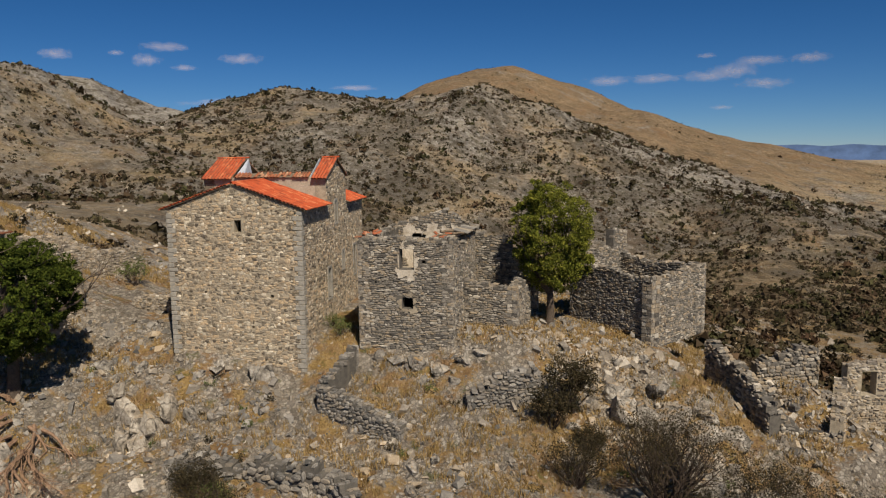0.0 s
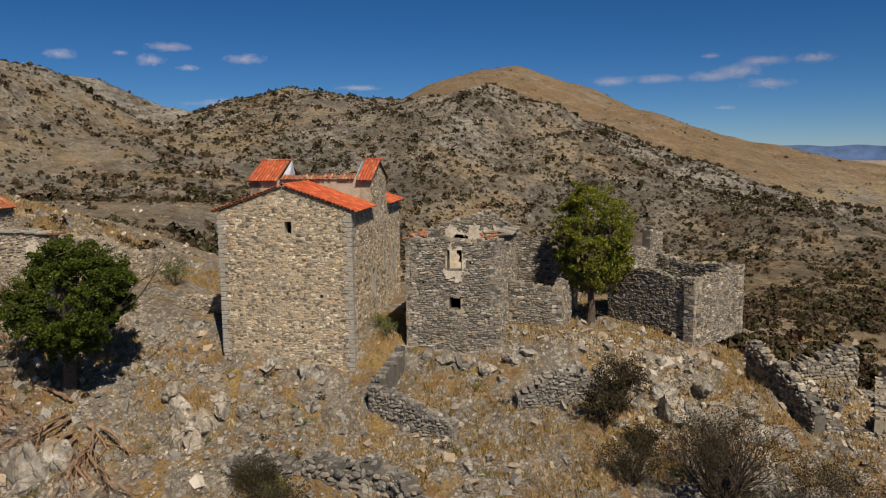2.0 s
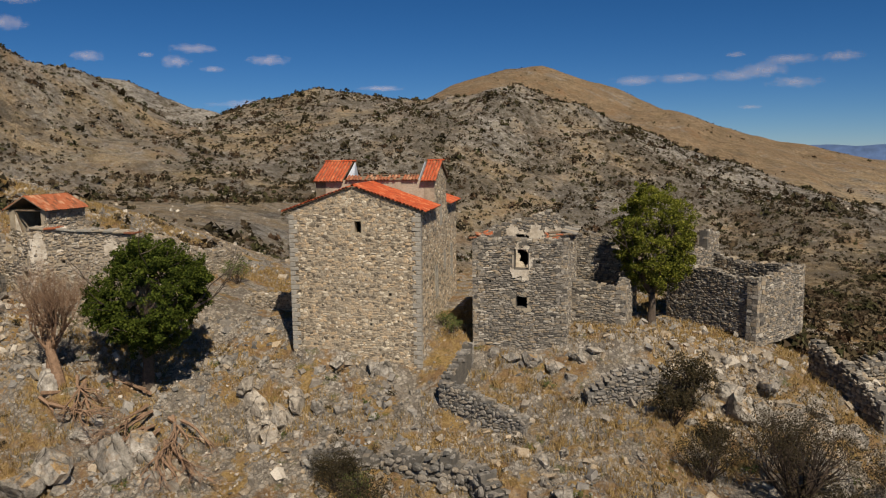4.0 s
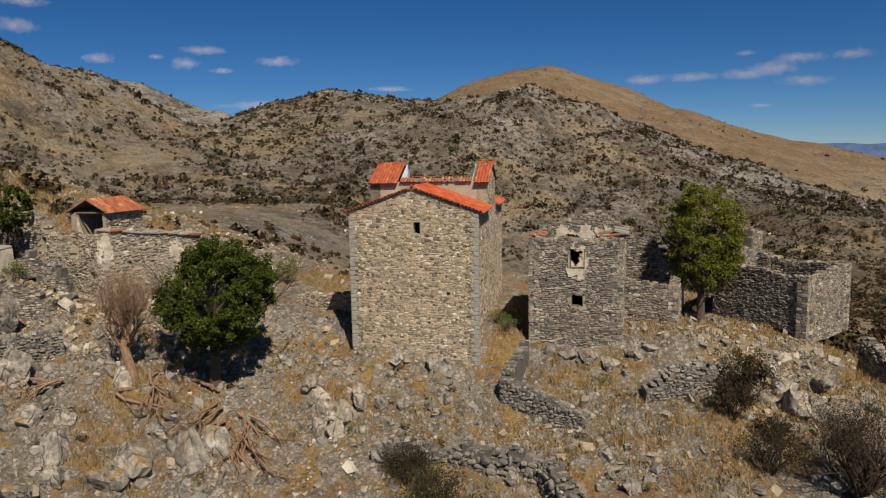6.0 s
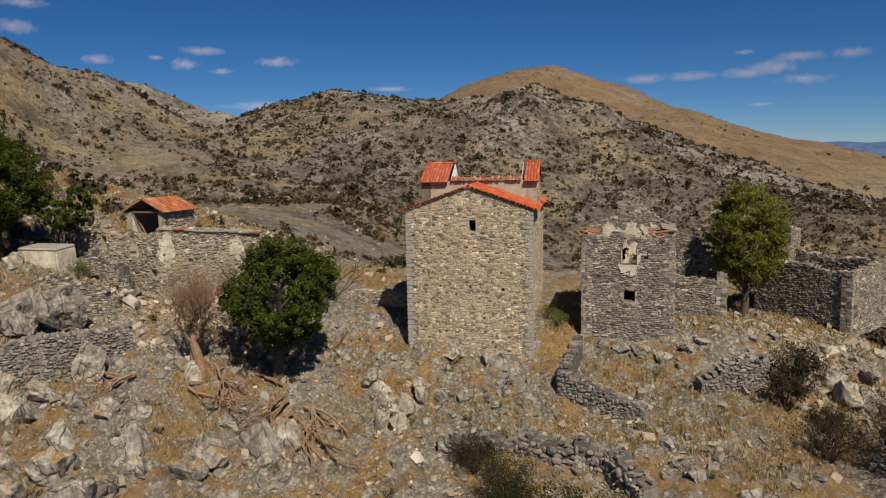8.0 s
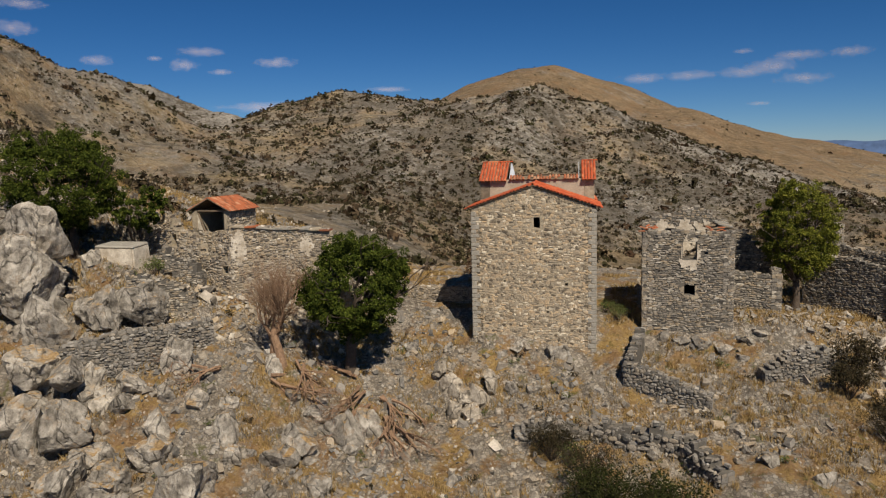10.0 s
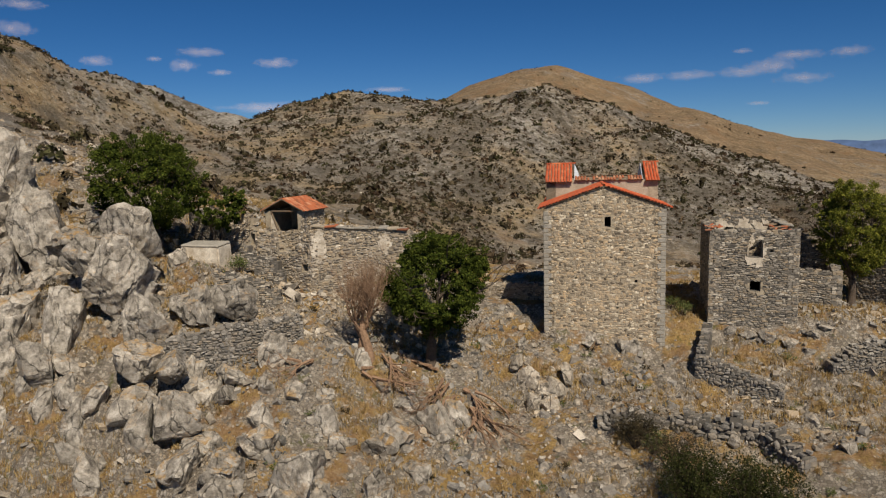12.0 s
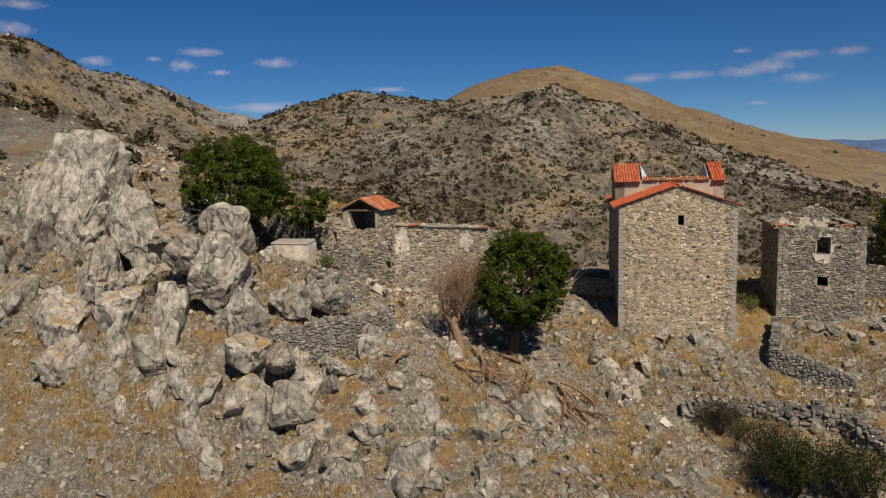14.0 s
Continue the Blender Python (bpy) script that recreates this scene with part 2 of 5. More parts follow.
M_DARKLEAF = leaf_material("dark_leaf", (0.014, 0.018, 0.004), (0.026, 0.032, 0.007), (0.05, 0.05, 0.014))
M_SCRUB = leaf_material("scrub_leaf", (0.022, 0.019, 0.009), (0.040, 0.033, 0.015), (0.070, 0.050, 0.024))
M_BRUSH = scrub_material("hill_scrub", (0.030, 0.025, 0.013), (0.055, 0.041, 0.022), (0.044, 0.044, 0.017), (0.085, 0.062, 0.036), (0.060, 0.035, 0.020))
M_WEED = leaf_material("weed_leaf", (0.06, 0.085, 0.02), (0.10, 0.125, 0.035), (0.16, 0.165, 0.06))
M_GRASS = leaf_material("dry_grass", (0.17, 0.105, 0.038), (0.30, 0.20, 0.075), (0.44, 0.32, 0.145))
M_DARK = plain_material("dark_inside", (0.03, 0.027, 0.024), (0.05, 0.045, 0.04), 3)

# ---- small tools ----
RNG = np.random.default_rng(7)


def lattice(ix, iy, seed):
    n = (ix.astype(np.int64) * 374761393 + iy.astype(np.int64) * 668265263 + seed * 1442695041) & 0xFFFFFFFF
    n = ((n ^ (n >> 13)) * 1274126177) & 0xFFFFFFFF
    return ((n ^ (n >> 16)) & 0xFFFF) / 65535.0


def vnoise(x, y, seed=0):
    """Smooth noise from -1 to 1 on arrays."""
    ix, iy = np.floor(x), np.floor(y)
    fx, fy = x - ix, y - iy
    fx, fy = fx * fx * (3 - 2 * fx), fy * fy * (3 - 2 * fy)
    a, b = lattice(ix, iy, seed), lattice(ix + 1, iy, seed)
    c, d = lattice(ix, iy + 1, seed), lattice(ix + 1, iy + 1, seed)
    return 2 * (a + (b - a) * fx + (c - a) * fy + (a - b - c + d) * fx * fy) - 1


def fbm(x, y, octaves=4, seed=0, ridged=False):
    total, amp = np.zeros_like(x), 0.5
    for i in range(octaves):
        v = vnoise(x * 2**i + 17.3 * i, y * 2**i - 9.1 * i, seed + i)
        total += amp * ((1 - 2 * np.abs(v)) if ridged else v)
        amp *= 0.5
    return total


def raw_mesh(name, verts, faces, mat, smooth=False):
    """A mesh from arrays: verts (n, 3) and faces (m, 3) or (m, 4)."""
    me = bpy.data.meshes.new(name)
    verts, faces = np.asarray(verts, dtype=np.float32), np.asarray(faces, dtype=np.int32)
    k = faces.shape[1]
    me.vertices.add(len(verts))
    me.vertices.foreach_set("co", verts.ravel())
    me.loops.add(faces.size)
    me.loops.foreach_set("vertex_index", faces.ravel())
    me.polygons.add(len(faces))
    me.polygons.foreach_set("loop_start", np.arange(0, faces.size, k, dtype=np.int32))
    me.polygons.foreach_set("use_smooth", np.full(len(faces), smooth))
    me.update(calc_edges=True)
    me.validate()
    me.materials.append(mat)
    return me


def part(name, bm, mat, parent=None, label="", smooth=False):
    """One mesh object from a bmesh (or a ready mesh), under a thing or a part."""
    if isinstance(bm, bmesh.types.BMesh):
        me = bpy.data.meshes.new(name)
        bmesh.ops.recalc_face_normals(bm, faces=bm.faces)
        bm.to_mesh(me)
        bm.free()
        me.materials.append(mat)
        if smooth:
            me.polygons.foreach_set("use_smooth", np.full(len(me.polygons), True))
    else:
        me = bm
    ob = new(name, me)
    ob.parent = parent
    if label:
        ob["label"] = label
    return ob


def thing(name, m, label, category, group="", kind=""):
    ob = new(name)
    ob.matrix_world = m
    return tagged(ob, label, category, group, kind)


def hexa(bm, low, high):
    """A block from four points below and four above."""
    v = [bm.verts.new(p) for p in (*low, *high)]
    for f in ((3, 2, 1, 0), (4, 5, 6, 7), (0, 1, 5, 4), (1, 2, 6, 5), (2, 3, 7, 6), (3, 0, 4, 7)):
        bm.faces.new([v[i] for i in f])


def block(bm, x0, x1, y0, y1, z0, z1):
    hexa(bm, [(x0, y0, z0), (x1, y0, z0), (x1, y1, z0), (x0, y1, z0)], [(x0, y0, z1), (x1, y0, z1), (x1, y1, z1), (x0, y1, z1)])


def tube(bm, points, radii, sides=6):
    """A tapered limb along points."""
    rings = []
    for i, p in enumerate(points):
        a, b = points[max(i - 1, 0)], points[min(i + 1, len(points) - 1)]
        d = (Vector(b) - Vector(a)).normalized()
        s = d.cross((0.31, 0.2, 0.93) if abs(d.z) < 0.9 else (1, 0, 0)).normalized()
        w = d.cross(s)
        rings.append([bm.verts.new(Vector(p) + radii[i] * (math.cos(q) * s + math.sin(q) * w)) for q in (math.tau * j / sides for j in range(sides))])
    for r0, r1 in zip(rings, rings[1:]):
        for j in range(sides):
            bm.faces.new((r0[j], r0[(j + 1) % sides], r1[(j + 1) % sides], r1[j]))
    bm.faces.new(rings[0][::-1])
    bm.faces.new(rings[-1])


# ---- the lie of the land ----
def ridge(x, y, line, slope, round_, back=None):
    """Height of a ridge whose crest runs along line, falling off on both sides."""
    total, weight = np.zeros_like(x), np.zeros_like(x)
    for (ax, ay, az), (bx, by, bz) in zip(line, line[1:]):
        dx, dy = bx - ax, by - ay
        s = np.clip(((x - ax) * dx + (y - ay) * dy) / (dx * dx + dy * dy), 0, 1)
        d = np.hypot(x - ax - s * dx, y - ay - s * dy)
        w = ((d + 6) / 100) ** -7
        total += w * (az + s * (bz - az) - slope * (np.sqrt(d * d + round_ * round_) - round_))
        weight += w
    return total / weight


HILLS = (
    ("left", [(-420, 270, 100), (-312, 300, 72), (-292, 312, 58), (-242, 308, 24), (-183, 298, 5), (-142, 285, -8), (-107, 256, -20)], 0.27, 30),
    ("white", [(-640, 540, 110), (-492, 568, 87), (-444, 593, 81), (-386, 608, 54), (-361, 623, 43)], 0.35, 25),
    ("middle", [(-300, 475, 30), (-256, 485, 51), (-226, 494, 59), (-196, 506, 54), (-154, 535, 45)], 0.36, 40),
)
FAR_HILLS = (
    ("shoulder", [(-123, 445, 35), (-102, 465, 49), (-75, 479, 55), (-52, 475, 44), (-21, 450, 25), (14, 425, 5), (60, 400, -15)], 0.34, 35),
    ("spur", [(-20, 560, 35), (6, 514, 14), (46, 491, 4), (75, 466, -9), (113, 427, -19), (190, 370, -40)], 0.33, 25),
    ("peak", [(-330, 1040, 70), (-236, 1070, 113), (-180, 1073, 127), (-128, 1074, 129), (-68, 1072, 110), (36, 1033, 64), (175, 1038, 19), (289, 1052, -3), (420, 1080, -30)], 0.22, 90),
    ("coast", [(200, 1900, -20), (520, 1700, -22), (800, 1500, -45)], 0.12, 90),
)
RIDGES = HILLS + FAR_HILLS


def smooth_step(a, b, v):
    s = np.clip((v - a) / (b - a), 0, 1)
    return s * s * (3 - 2 * s)


def land(x, y):
    """Height of the ground, and which hill it belongs to."""
    y1 = y + 0.9 * fbm(x / 7, y / 7, 2, 3)
    near = np.interp(y1, (-60, 0, 20, 31.5, 36, 39, 41, 43, 46, 50, 58, 75, 105, 160, 230, 400, 700, 5000),
                     (-24, -13, -6.2, -3.0, -1.5, -0.5, 0.5, 1.8, 3.0, 3.3, 3.3, 1.5, -6, -20, -32, -38, -45, -60))
    xe = x + np.clip(y - 35, -15, 40) * 0.3
    drop = near - 1.5
    near = np.where((y1 > 75), 1.5 + drop * (0.2 + 0.8 * smooth_step(-120, -45, x)), near)
    near += (1 - 0.8 * smooth_step(52, 115, y)) * np.interp(xe, (-140, -80, -60, -52, -43, -37, -34, -28, -2, 1, 3, 6, 8, 10, 14, 25, 60, 200), (30, 17, 10, 7.6, 5.6, 3.0, 1.6, 0, 0, -0.6, -0.7, -0.9, -1.5, -3.4, -4.5, -8, -18, -30)) * (1 - smooth_step(150, 320, y)) * np.interp(y, (14, 22, 30), (0.3, 0.52, 1.0))
    hs = [near] + [ridge(x, y, line, slope, r) for _, line, slope, r in RIDGES]
    stack = np.stack(hs)
    k = 5.0
    top = stack.max(axis=0)
    h = top + k * np.log(np.exp((stack - top) / k).sum(axis=0)) - k * 0.2
    dist = np.hypot(x + 12, y - 38)
    far = smooth_step(44, 95, dist)
    h += far * (3.0 * fbm(x / 60, y / 60, 5, 11) + 1.4 * fbm(x / 22, y / 22, 4, 5, True) * smooth_step(60, 200, dist) + 7.0 * (fbm(x / 95, y / 150, 4, 15, True) - 0.2) * smooth_step(180, 330, dist)) * (1 - 0.6 * smooth_step(800, 1100, y))
    # broken rock and rubble close by
    nearby = 1 - smooth_step(35, 80, dist)
    rough = 0.45 * fbm(x / 2.4, y / 2.4, 4, 21, True) + 0.22 * fbm(x / 0.7, y / 0.7, 3, 31)
    crag = smooth_step(-38, -50, xe) * (1 - smooth_step(33, 44, y))
    steps = 1.6 * fbm(x / 4.5 + 0.4 * y / 4.5, y / 3.0, 4, 41, True)
    yard = smooth_step(42, 46, y) * smooth_step(-38, -34, x) * smooth_step(66, 58, y)
    h += nearby * (rough * (1 - 0.75 * yard) + crag * (steps + 0.5 * fbm(x / 1.1 + 0.5 * y, y / 0.9, 3, 47, True)))
    # terraces and heaps
    h -= 1.1 * np.exp(-(((x + 13.5) / 4) ** 2) - ((y - 36.2) / 1.5) ** 2)
    h += 1.5 * np.exp(-(((x + 50) / 3.5) ** 2) - ((y - 35.0) / 2.2) ** 2)
    h += 0.75 * nearby * (0.3 + 0.7 * smooth_step(-43, -37, x)) * (1 - smooth_step(-4, 1, x)) * (1 - smooth_step(44, 48, y))
    for mx, my, wx, wy, rise in ((-28, 38, 3, 1.8, 1.2), (-24.3, 41, 2.5, 1.5, 1.0), (-7, 43, 3, 1.8, 1.0), (3.2, 42.7, 3, 2, -0.9), (-36.3, 32, 2.5, 2, 1.1), (-50, 23.6, 3, 2, 0.8), (-26.5, 34.8, 2.6, 1.3, -1.1), (-42, 35.3, 3, 1.6, 1.5), (11.6, 46.6, 2.2, 2.6, 2.2), (12.5, 40.8, 4, 2.2, 1.8), (15.5, 43.5, 2.5, 3, 1.5), (7.2, 45.4, 1.2, 2, 0.6), (-17.9, 40.3, 1.6, 1.3, -1.0), (-16, 30.2, 4.5, 1.4, -0.9)):
        h += rise * np.exp(-(((x - mx) / wx) ** 2) - ((y - my) / wy) ** 2)
    return h, stack.argmax(axis=0), far, crag


def kinds(x, y):
    """How dry, how stony and how overgrown the far ground is, blended from hill to hill."""
    near = np.full_like(x, -22.0) + 20 * (y < 130)
    stack = np.stack([near] + [ridge(x, y, line, slope, r) for _, line, slope, r in RIDGES]) / 7.0
    w = np.exp(stack - stack.max(axis=0))
    w /= w.sum(axis=0)
    dry = np.tensordot(np.array([0.35, 0.42, 0.1, 0.35, 0.25, 0.05, 0.72, 0.6]), w, 1)
    scree = np.tensordot(np.array([0.45, 0.58, 1.0, 0.5, 0.66, 1.0, 0.36, 0.3]), w, 1)
    brush = np.tensordot(np.array([0.1, 0.42, 0.35, 0.85, 0.6, 0.5, 0.05, 0.2]), w, 1) + 1.2 * smooth_step(5, 60, x) * smooth_step(50, 75, y) * (1 - smooth_step(360, 470, y))
    gully = np.exp(-(((x + 115) / 55) ** 2)) * smooth_step(190, 270, y) * (1 - smooth_step(330, 480, y))
    hollow = np.clip(0.22 - fbm(x / 95, y / 150, 4, 15, True), -0.5, 1.0) * smooth_step(150, 300, y)
    left = smooth_step(-20, -50, x) * (1 - smooth_step(120, 200, y))
    valley = smooth_step(-95, -60, x) * smooth_step(10, -25, x) * smooth_step(68, 95, y) * (1 - smooth_step(210, 280, y))
    slope = smooth_step(5, 45, x) * smooth_step(50, 75, y) * (1 - smooth_step(260, 380, y))
    return dry, scree - 0.35 * slope - 0.2 * valley, brush + 0.7 * gully + 0.9 * hollow - 0.5 * left + 0.35 * valley


def height(x, y):
    return float(land(np.array([float(x)]), np.array([float(y)]))[0][0])


def build_ground():
    cx, cy = -12.0, -8.0
    az = np.concatenate([np.arange(-180, -66, 4.0), np.arange(-66, 40, 0.27), np.arange(40, 180, 4.0)])
    r = np.concatenate([np.arange(0, 26, 2.0), np.arange(26, 76, 0.26), np.geomspace(76, 4700, 300)])
    A, R = np.meshgrid(np.radians(az), r)
    x, y = cx + R * np.sin(A), cy + R * np.cos(A)
    h, which, far, crag = land(x.ravel(), y.ravel())
    verts = np.stack([x.ravel(), y.ravel(), h], 1)
    n, m = len(az), len(r)
    i, j = np.meshgrid(np.arange(m - 1), np.arange(n), indexing="ij")
    i, j = i.ravel(), j.ravel()
    jn = (j + 1) % n
    faces = np.stack([i * n + j, (i + 1) * n + j, (i + 1) * n + jn, i * n + jn], 1)[:, ::-1]
    me = raw_mesh("ground", verts, faces, M_GROUND, True)
    dry, scree, brush = kinds(x.ravel(), y.ravel())
    scree = scree + 0.1 * crag
    for name, values in (("dry", dry), ("scree", scree), ("far", far), ("brush", brush)):
        at = me.attributes.new(name, "FLOAT", "POINT")
        at.data.foreach_set("value", values.astype(np.float32))
    return tagged(new("ground", me), "dry stony hillside with limestone, tan grass and scrub", "ground", kind="structure")


build_ground()

# ---- walls of stone ----
def unit_stones():
    """Rough unit stones with eight uneven sides and a rounded face towards -y."""
    made = []
    rnd = random.Random(3)
    for i in range(12):
        ring = []
        for q in range(8):
            a = math.tau * (q + 0.5) / 8
            c, s = math.cos(a), math.sin(a)
            k = (abs(c) ** 2.7 + abs(s) ** 2.7) ** (-1 / 2.7) * 0.5 * rnd.uniform(0.8, 1.1)
            ring.append((c * k, s * k))
        tip = (rnd.uniform(-0.1, 0.1), rnd.uniform(-0.1, 0.1))
        verts = [(x * 1.02, 0.0, z * 1.02) for x, z in ring]
        verts += [(x * 0.84 + tip[0] * 0.3, -0.9 + rnd.uniform(-0.12, 0.2), z * 0.82 + tip[1] * 0.3) for x, z in ring] + [(tip[0], -1.06, tip[1])]
        faces = []
        for q in range(8):
            n = (q + 1) % 8
            faces += [(q, n, n + 8), (q, n + 8, q + 8), (q + 8, n + 8, 16)]
        made.append((np.array(verts), np.array(faces)))
    return made


STONES = unit_stones()
STONE_MESHES = {}


def stone_mesh(i, mat):
    if (i, mat.name) not in STONE_MESHES:
        STONE_MESHES[i, mat.name] = raw_mesh("stone", *STONES[i], mat)
    return STONE_MESHES[i, mat.name]


def profile(points):
    us, zs = [p[0] for p in points], [p[1] for p in points]
    return lambda u: float(np.interp(u, us, zs))


def masonry(thing_, name, at, yaw, length, base, top, thick=0.6, holes=(), mat=None, core=None, size=(0.34, 0.16), relief=0.04,
            faces=(1,), singles=0, where=None, label="", seed=1, gap=0.025, ragged=0.0, caps=True, wild=1.0):
    """A stone wall from at along yaw, under the thing. base, top: lists of (u, z); holes: (u0, u1, z0, z1);
    faces: 1 the outer face (to the right of its run), -1 the inner. singles: stones that are pieces of their own."""
    rnd = random.Random(seed)
    topf, basef = profile(top), profile(base)
    wob = [rnd.uniform(-1, 1) for _ in range(400)]

    def topz(u):
        return topf(u) + ragged * (wob[int(u / 0.37) % 400] * 0.6 + wob[int(u / 1.3) % 400] * 0.4)

    bm = bmesh.new()
    cuts = sorted({0.0, length, *[p[0] for p in top if 0 < p[0] < length], *[p[0] for p in base if 0 < p[0] < length], *[h[0] for h in holes], *[h[1] for h in holes]})
    if ragged:
        cuts = sorted({*cuts, *np.arange(0.37, length, 0.37).round(3).tolist()})
    for u0, u1 in zip(cuts, cuts[1:]):
        e = 1e-3
        t0, t1 = (topz(u0 + e), topz(u0 + e)) if ragged else (topf(u0 + e), topf(u1 - e))
        bands, z = [], None
        inside = sorted((h[2], h[3]) for h in holes if h[0] <= u0 + e and h[1] >= u1 - e)
        lo = (basef(u0 + e), basef(u1 - e))
        for z0, z1 in inside:
            bands.append((lo, (z0, z0)))
            lo = (z1, z1)
        bands.append((lo, (t0, t1)))
        for (a0, a1), (b0, b1) in bands:
            if b0 - a0 < 0.01 and b1 - a1 < 0.01:
                continue
            b0, b1 = max(b0, a0 + 0.01), max(b1, a1 + 0.01)
            levels = [(a0, a1)] + [(z, z) for z in sorted({q for h in holes for q in h[2:]}) if max(a0, a1) + 0.01 < z < min(b0, b1) - 0.01] + [(b0, b1)]
            for (c0, c1), (d0, d1) in zip(levels, levels[1:]):
                hexa(bm, [(u0, 0, c0), (u1, 0, c1), (u1, thick, c1), (u0, thick, c0)], [(u0, 0, d0), (u1, 0, d1), (u1, thick, d1), (u0, thick, d0)])
    bmesh.ops.remove_doubles(bm, verts=bm.verts, dist=2e-3)
    wall = part(name, bm, core or M_CORE, thing_, label)
    wall.matrix_basis = pose(*at, 0, 0, yaw)
    vs, fs, count, spots = [], [], 0, []
    runs = [(side, 0.0, length) for side in faces]
    for side, ua, ub in runs:
        z = min(p[1] for p in base)
        zmax = max(p[1] for p in top) + ragged
        while z < zmax:
            ch = size[1] * rnd.uniform(0.75, 1.2)
            u = ua - rnd.uniform(0, size[0])
            while u < ub:
                w = size[0] * rnd.choice((0.4, 0.55, 0.7, 0.85, 1.0, 1.3)) * rnd.uniform(0.8, 1.2)
                u0, u1 = max(u, ua), min(u + w, ub)
                u += w
                if u1 - u0 < 0.08:
                    continue
                uc = (u0 + u1) / 2
                hh = ch * (1 + wild * (rnd.choice((0.7, 0.9, 1.1, 1.3, 1.7)) - 1)) * rnd.uniform(0.9, 1.15)
                zc = z + ch / 2 + 0.07 * math.sin(uc * 1.3 + seed) + 0.05 * math.sin(uc * 3.1 + z * 2.0) + wild * rnd.uniform(-0.34, 0.34) * ch
                if zc > min(topz(u0), topz(u1)) + 0.02 or zc < basef(uc) - 0.1:
                    continue
                if any(u1 > h[0] + 0.02 and u0 < h[1] - 0.02 and zc + hh / 2 > h[2] + 0.03 and zc - hh / 2 < h[3] - 0.03 for h in holes):
                    continue
                if rnd.random() < 0.012:
                    continue
                d = relief * rnd.uniform(0.3, 1.5)
                spots.append((uc, zc, (u1 - u0) * 1.06 - gap, hh - gap, d, side, rnd.gauss(0, 3 + 4 * wild), rnd.randrange(12)))
            z += ch
    # the pieces nearest to the middle of the stretch where stay pieces of their own
    order = list(range(len(spots)))
    if singles:
        wu, wz = where or (length / 2, (basef(length / 2) + topf(length / 2)) / 2)
        order.sort(key=lambda i: (spots[i][5] < 0, max(abs(spots[i][0] - wu), abs(spots[i][1] - wz))))
    for rank, i in enumerate(order):
        uc, zc, w, hh, d, side, tilt, kind = spots[i]
        y = 0.0 if side > 0 else thick
        m = Matrix.Translation((uc, y, zc)) @ Matrix.Rotation(0 if side > 0 else math.pi, 4, "Z") @ Matrix.Rotation(radians(tilt), 4, "Y")
        if rank < singles:
            ob = new("stone", stone_mesh(kind, mat))
            ob.parent = wall
            ob.matrix_basis = m @ Matrix.Diagonal((w, d, hh, 1))
        else:
            v, f = STONES[kind]
            v = v * np.array([w, d, hh])
            r = np.array(m.to_3x3())
            vs.append(v @ r.T + np.array(m.translation))
            fs.append(f + count)
            count += len(v)
    # larger stones close the ends and lie along the crown
    tri = np.array([(0, 2, 1), (0, 3, 2), (4, 5, 6), (4, 6, 7), (0, 1, 5), (0, 5, 4), (1, 2, 6), (1, 6, 5), (2, 3, 7), (2, 7, 6), (3, 0, 4), (3, 4, 7)])
    lumps = []
    if caps:
        for end, sign in ((0.0, 1), (length, -1)):
            z = basef(end)
            while z < topz(min(max(end, 0.01), length - 0.01)) - 0.1:
                h = rnd.uniform(0.16, 0.34)
                d = rnd.uniform(0.18, 0.42)
                split = rnd.uniform(0.35, 0.65) * thick
                for y0, y1 in ((-0.05, split), (split, thick + 0.05)):
                    lumps.append((end + sign * (d / 2 - 0.05), (y0 + y1) / 2, z + h / 2, d, y1 - y0 - 0.02, h - 0.02, 0.10, 5))
                z += h
    if ragged:
        u = 0.1
        while u < length - 0.1:
            w = rnd.uniform(0.2, 0.45)
            for y0 in (0.12, thick / 2, thick - 0.12):
                if rnd.random() < 0.8:
                    h = rnd.uniform(0.1, 0.26)
                    lumps.append((u, y0, topz(u) + h * 0.3, w, rnd.uniform(0.25, 0.4), h, 0.22, 14))
            u += w * 0.85
    for x, y, z, a, b, c, j, tip in lumps:
        v = np.array([(-1, -1, -1), (1, -1, -1), (1, 1, -1), (-1, 1, -1), (-1, -1, 1), (1, -1, 1), (1, 1, 1), (-1, 1, 1)], float)
        v *= 1 - np.array([[rnd.uniform(0, 2 * j) for _ in range(3)] for _ in range(8)])
        r = np.array(Euler([radians(rnd.uniform(-tip, tip)) for _ in range(3)]).to_matrix())
        vs.append((v * np.array([a, b, c]) / 2) @ r.T + np.array([x, y, z]))
        fs.append(tri + count)
        count += 8
    if vs:
        ob = part("stonework", raw_mesh("stonework", np.concatenate(vs), np.concatenate(fs), mat), None, wall)
        ob["kind"] = "stuff"
    return wall


def tile_mesh(mat):
    """One barrel tile: an open half pipe with thickness, its length along -y."""
    bm = bmesh.new()
    rings = []
    for y, r in ((0.0, 0.085), (-0.46, 0.105)):
        rings.append([[bm.verts.new((math.cos(a) * q, y, math.sin(a) * q * 0.8)) for a in (math.pi * j / 6 for j in range(7))] for q in (r, r - 0.02)])
    (oa, ia), (ob, ib) = rings
    for j in range(6):
        bm.faces.new((oa[j], oa[j + 1], ob[j + 1], ob[j]))
        bm.faces.new((ia[j + 1], ia[j], ib[j], ib[j + 1]))
        bm.faces.new((ob[j], ob[j + 1], ib[j + 1], ib[j]))
    me = bpy.data.meshes.new("tile")
    bmesh.ops.recalc_face_normals(bm, faces=bm.faces)
    bm.to_mesh(me)
    bm.free()
    me.materials.append(mat)
    return me


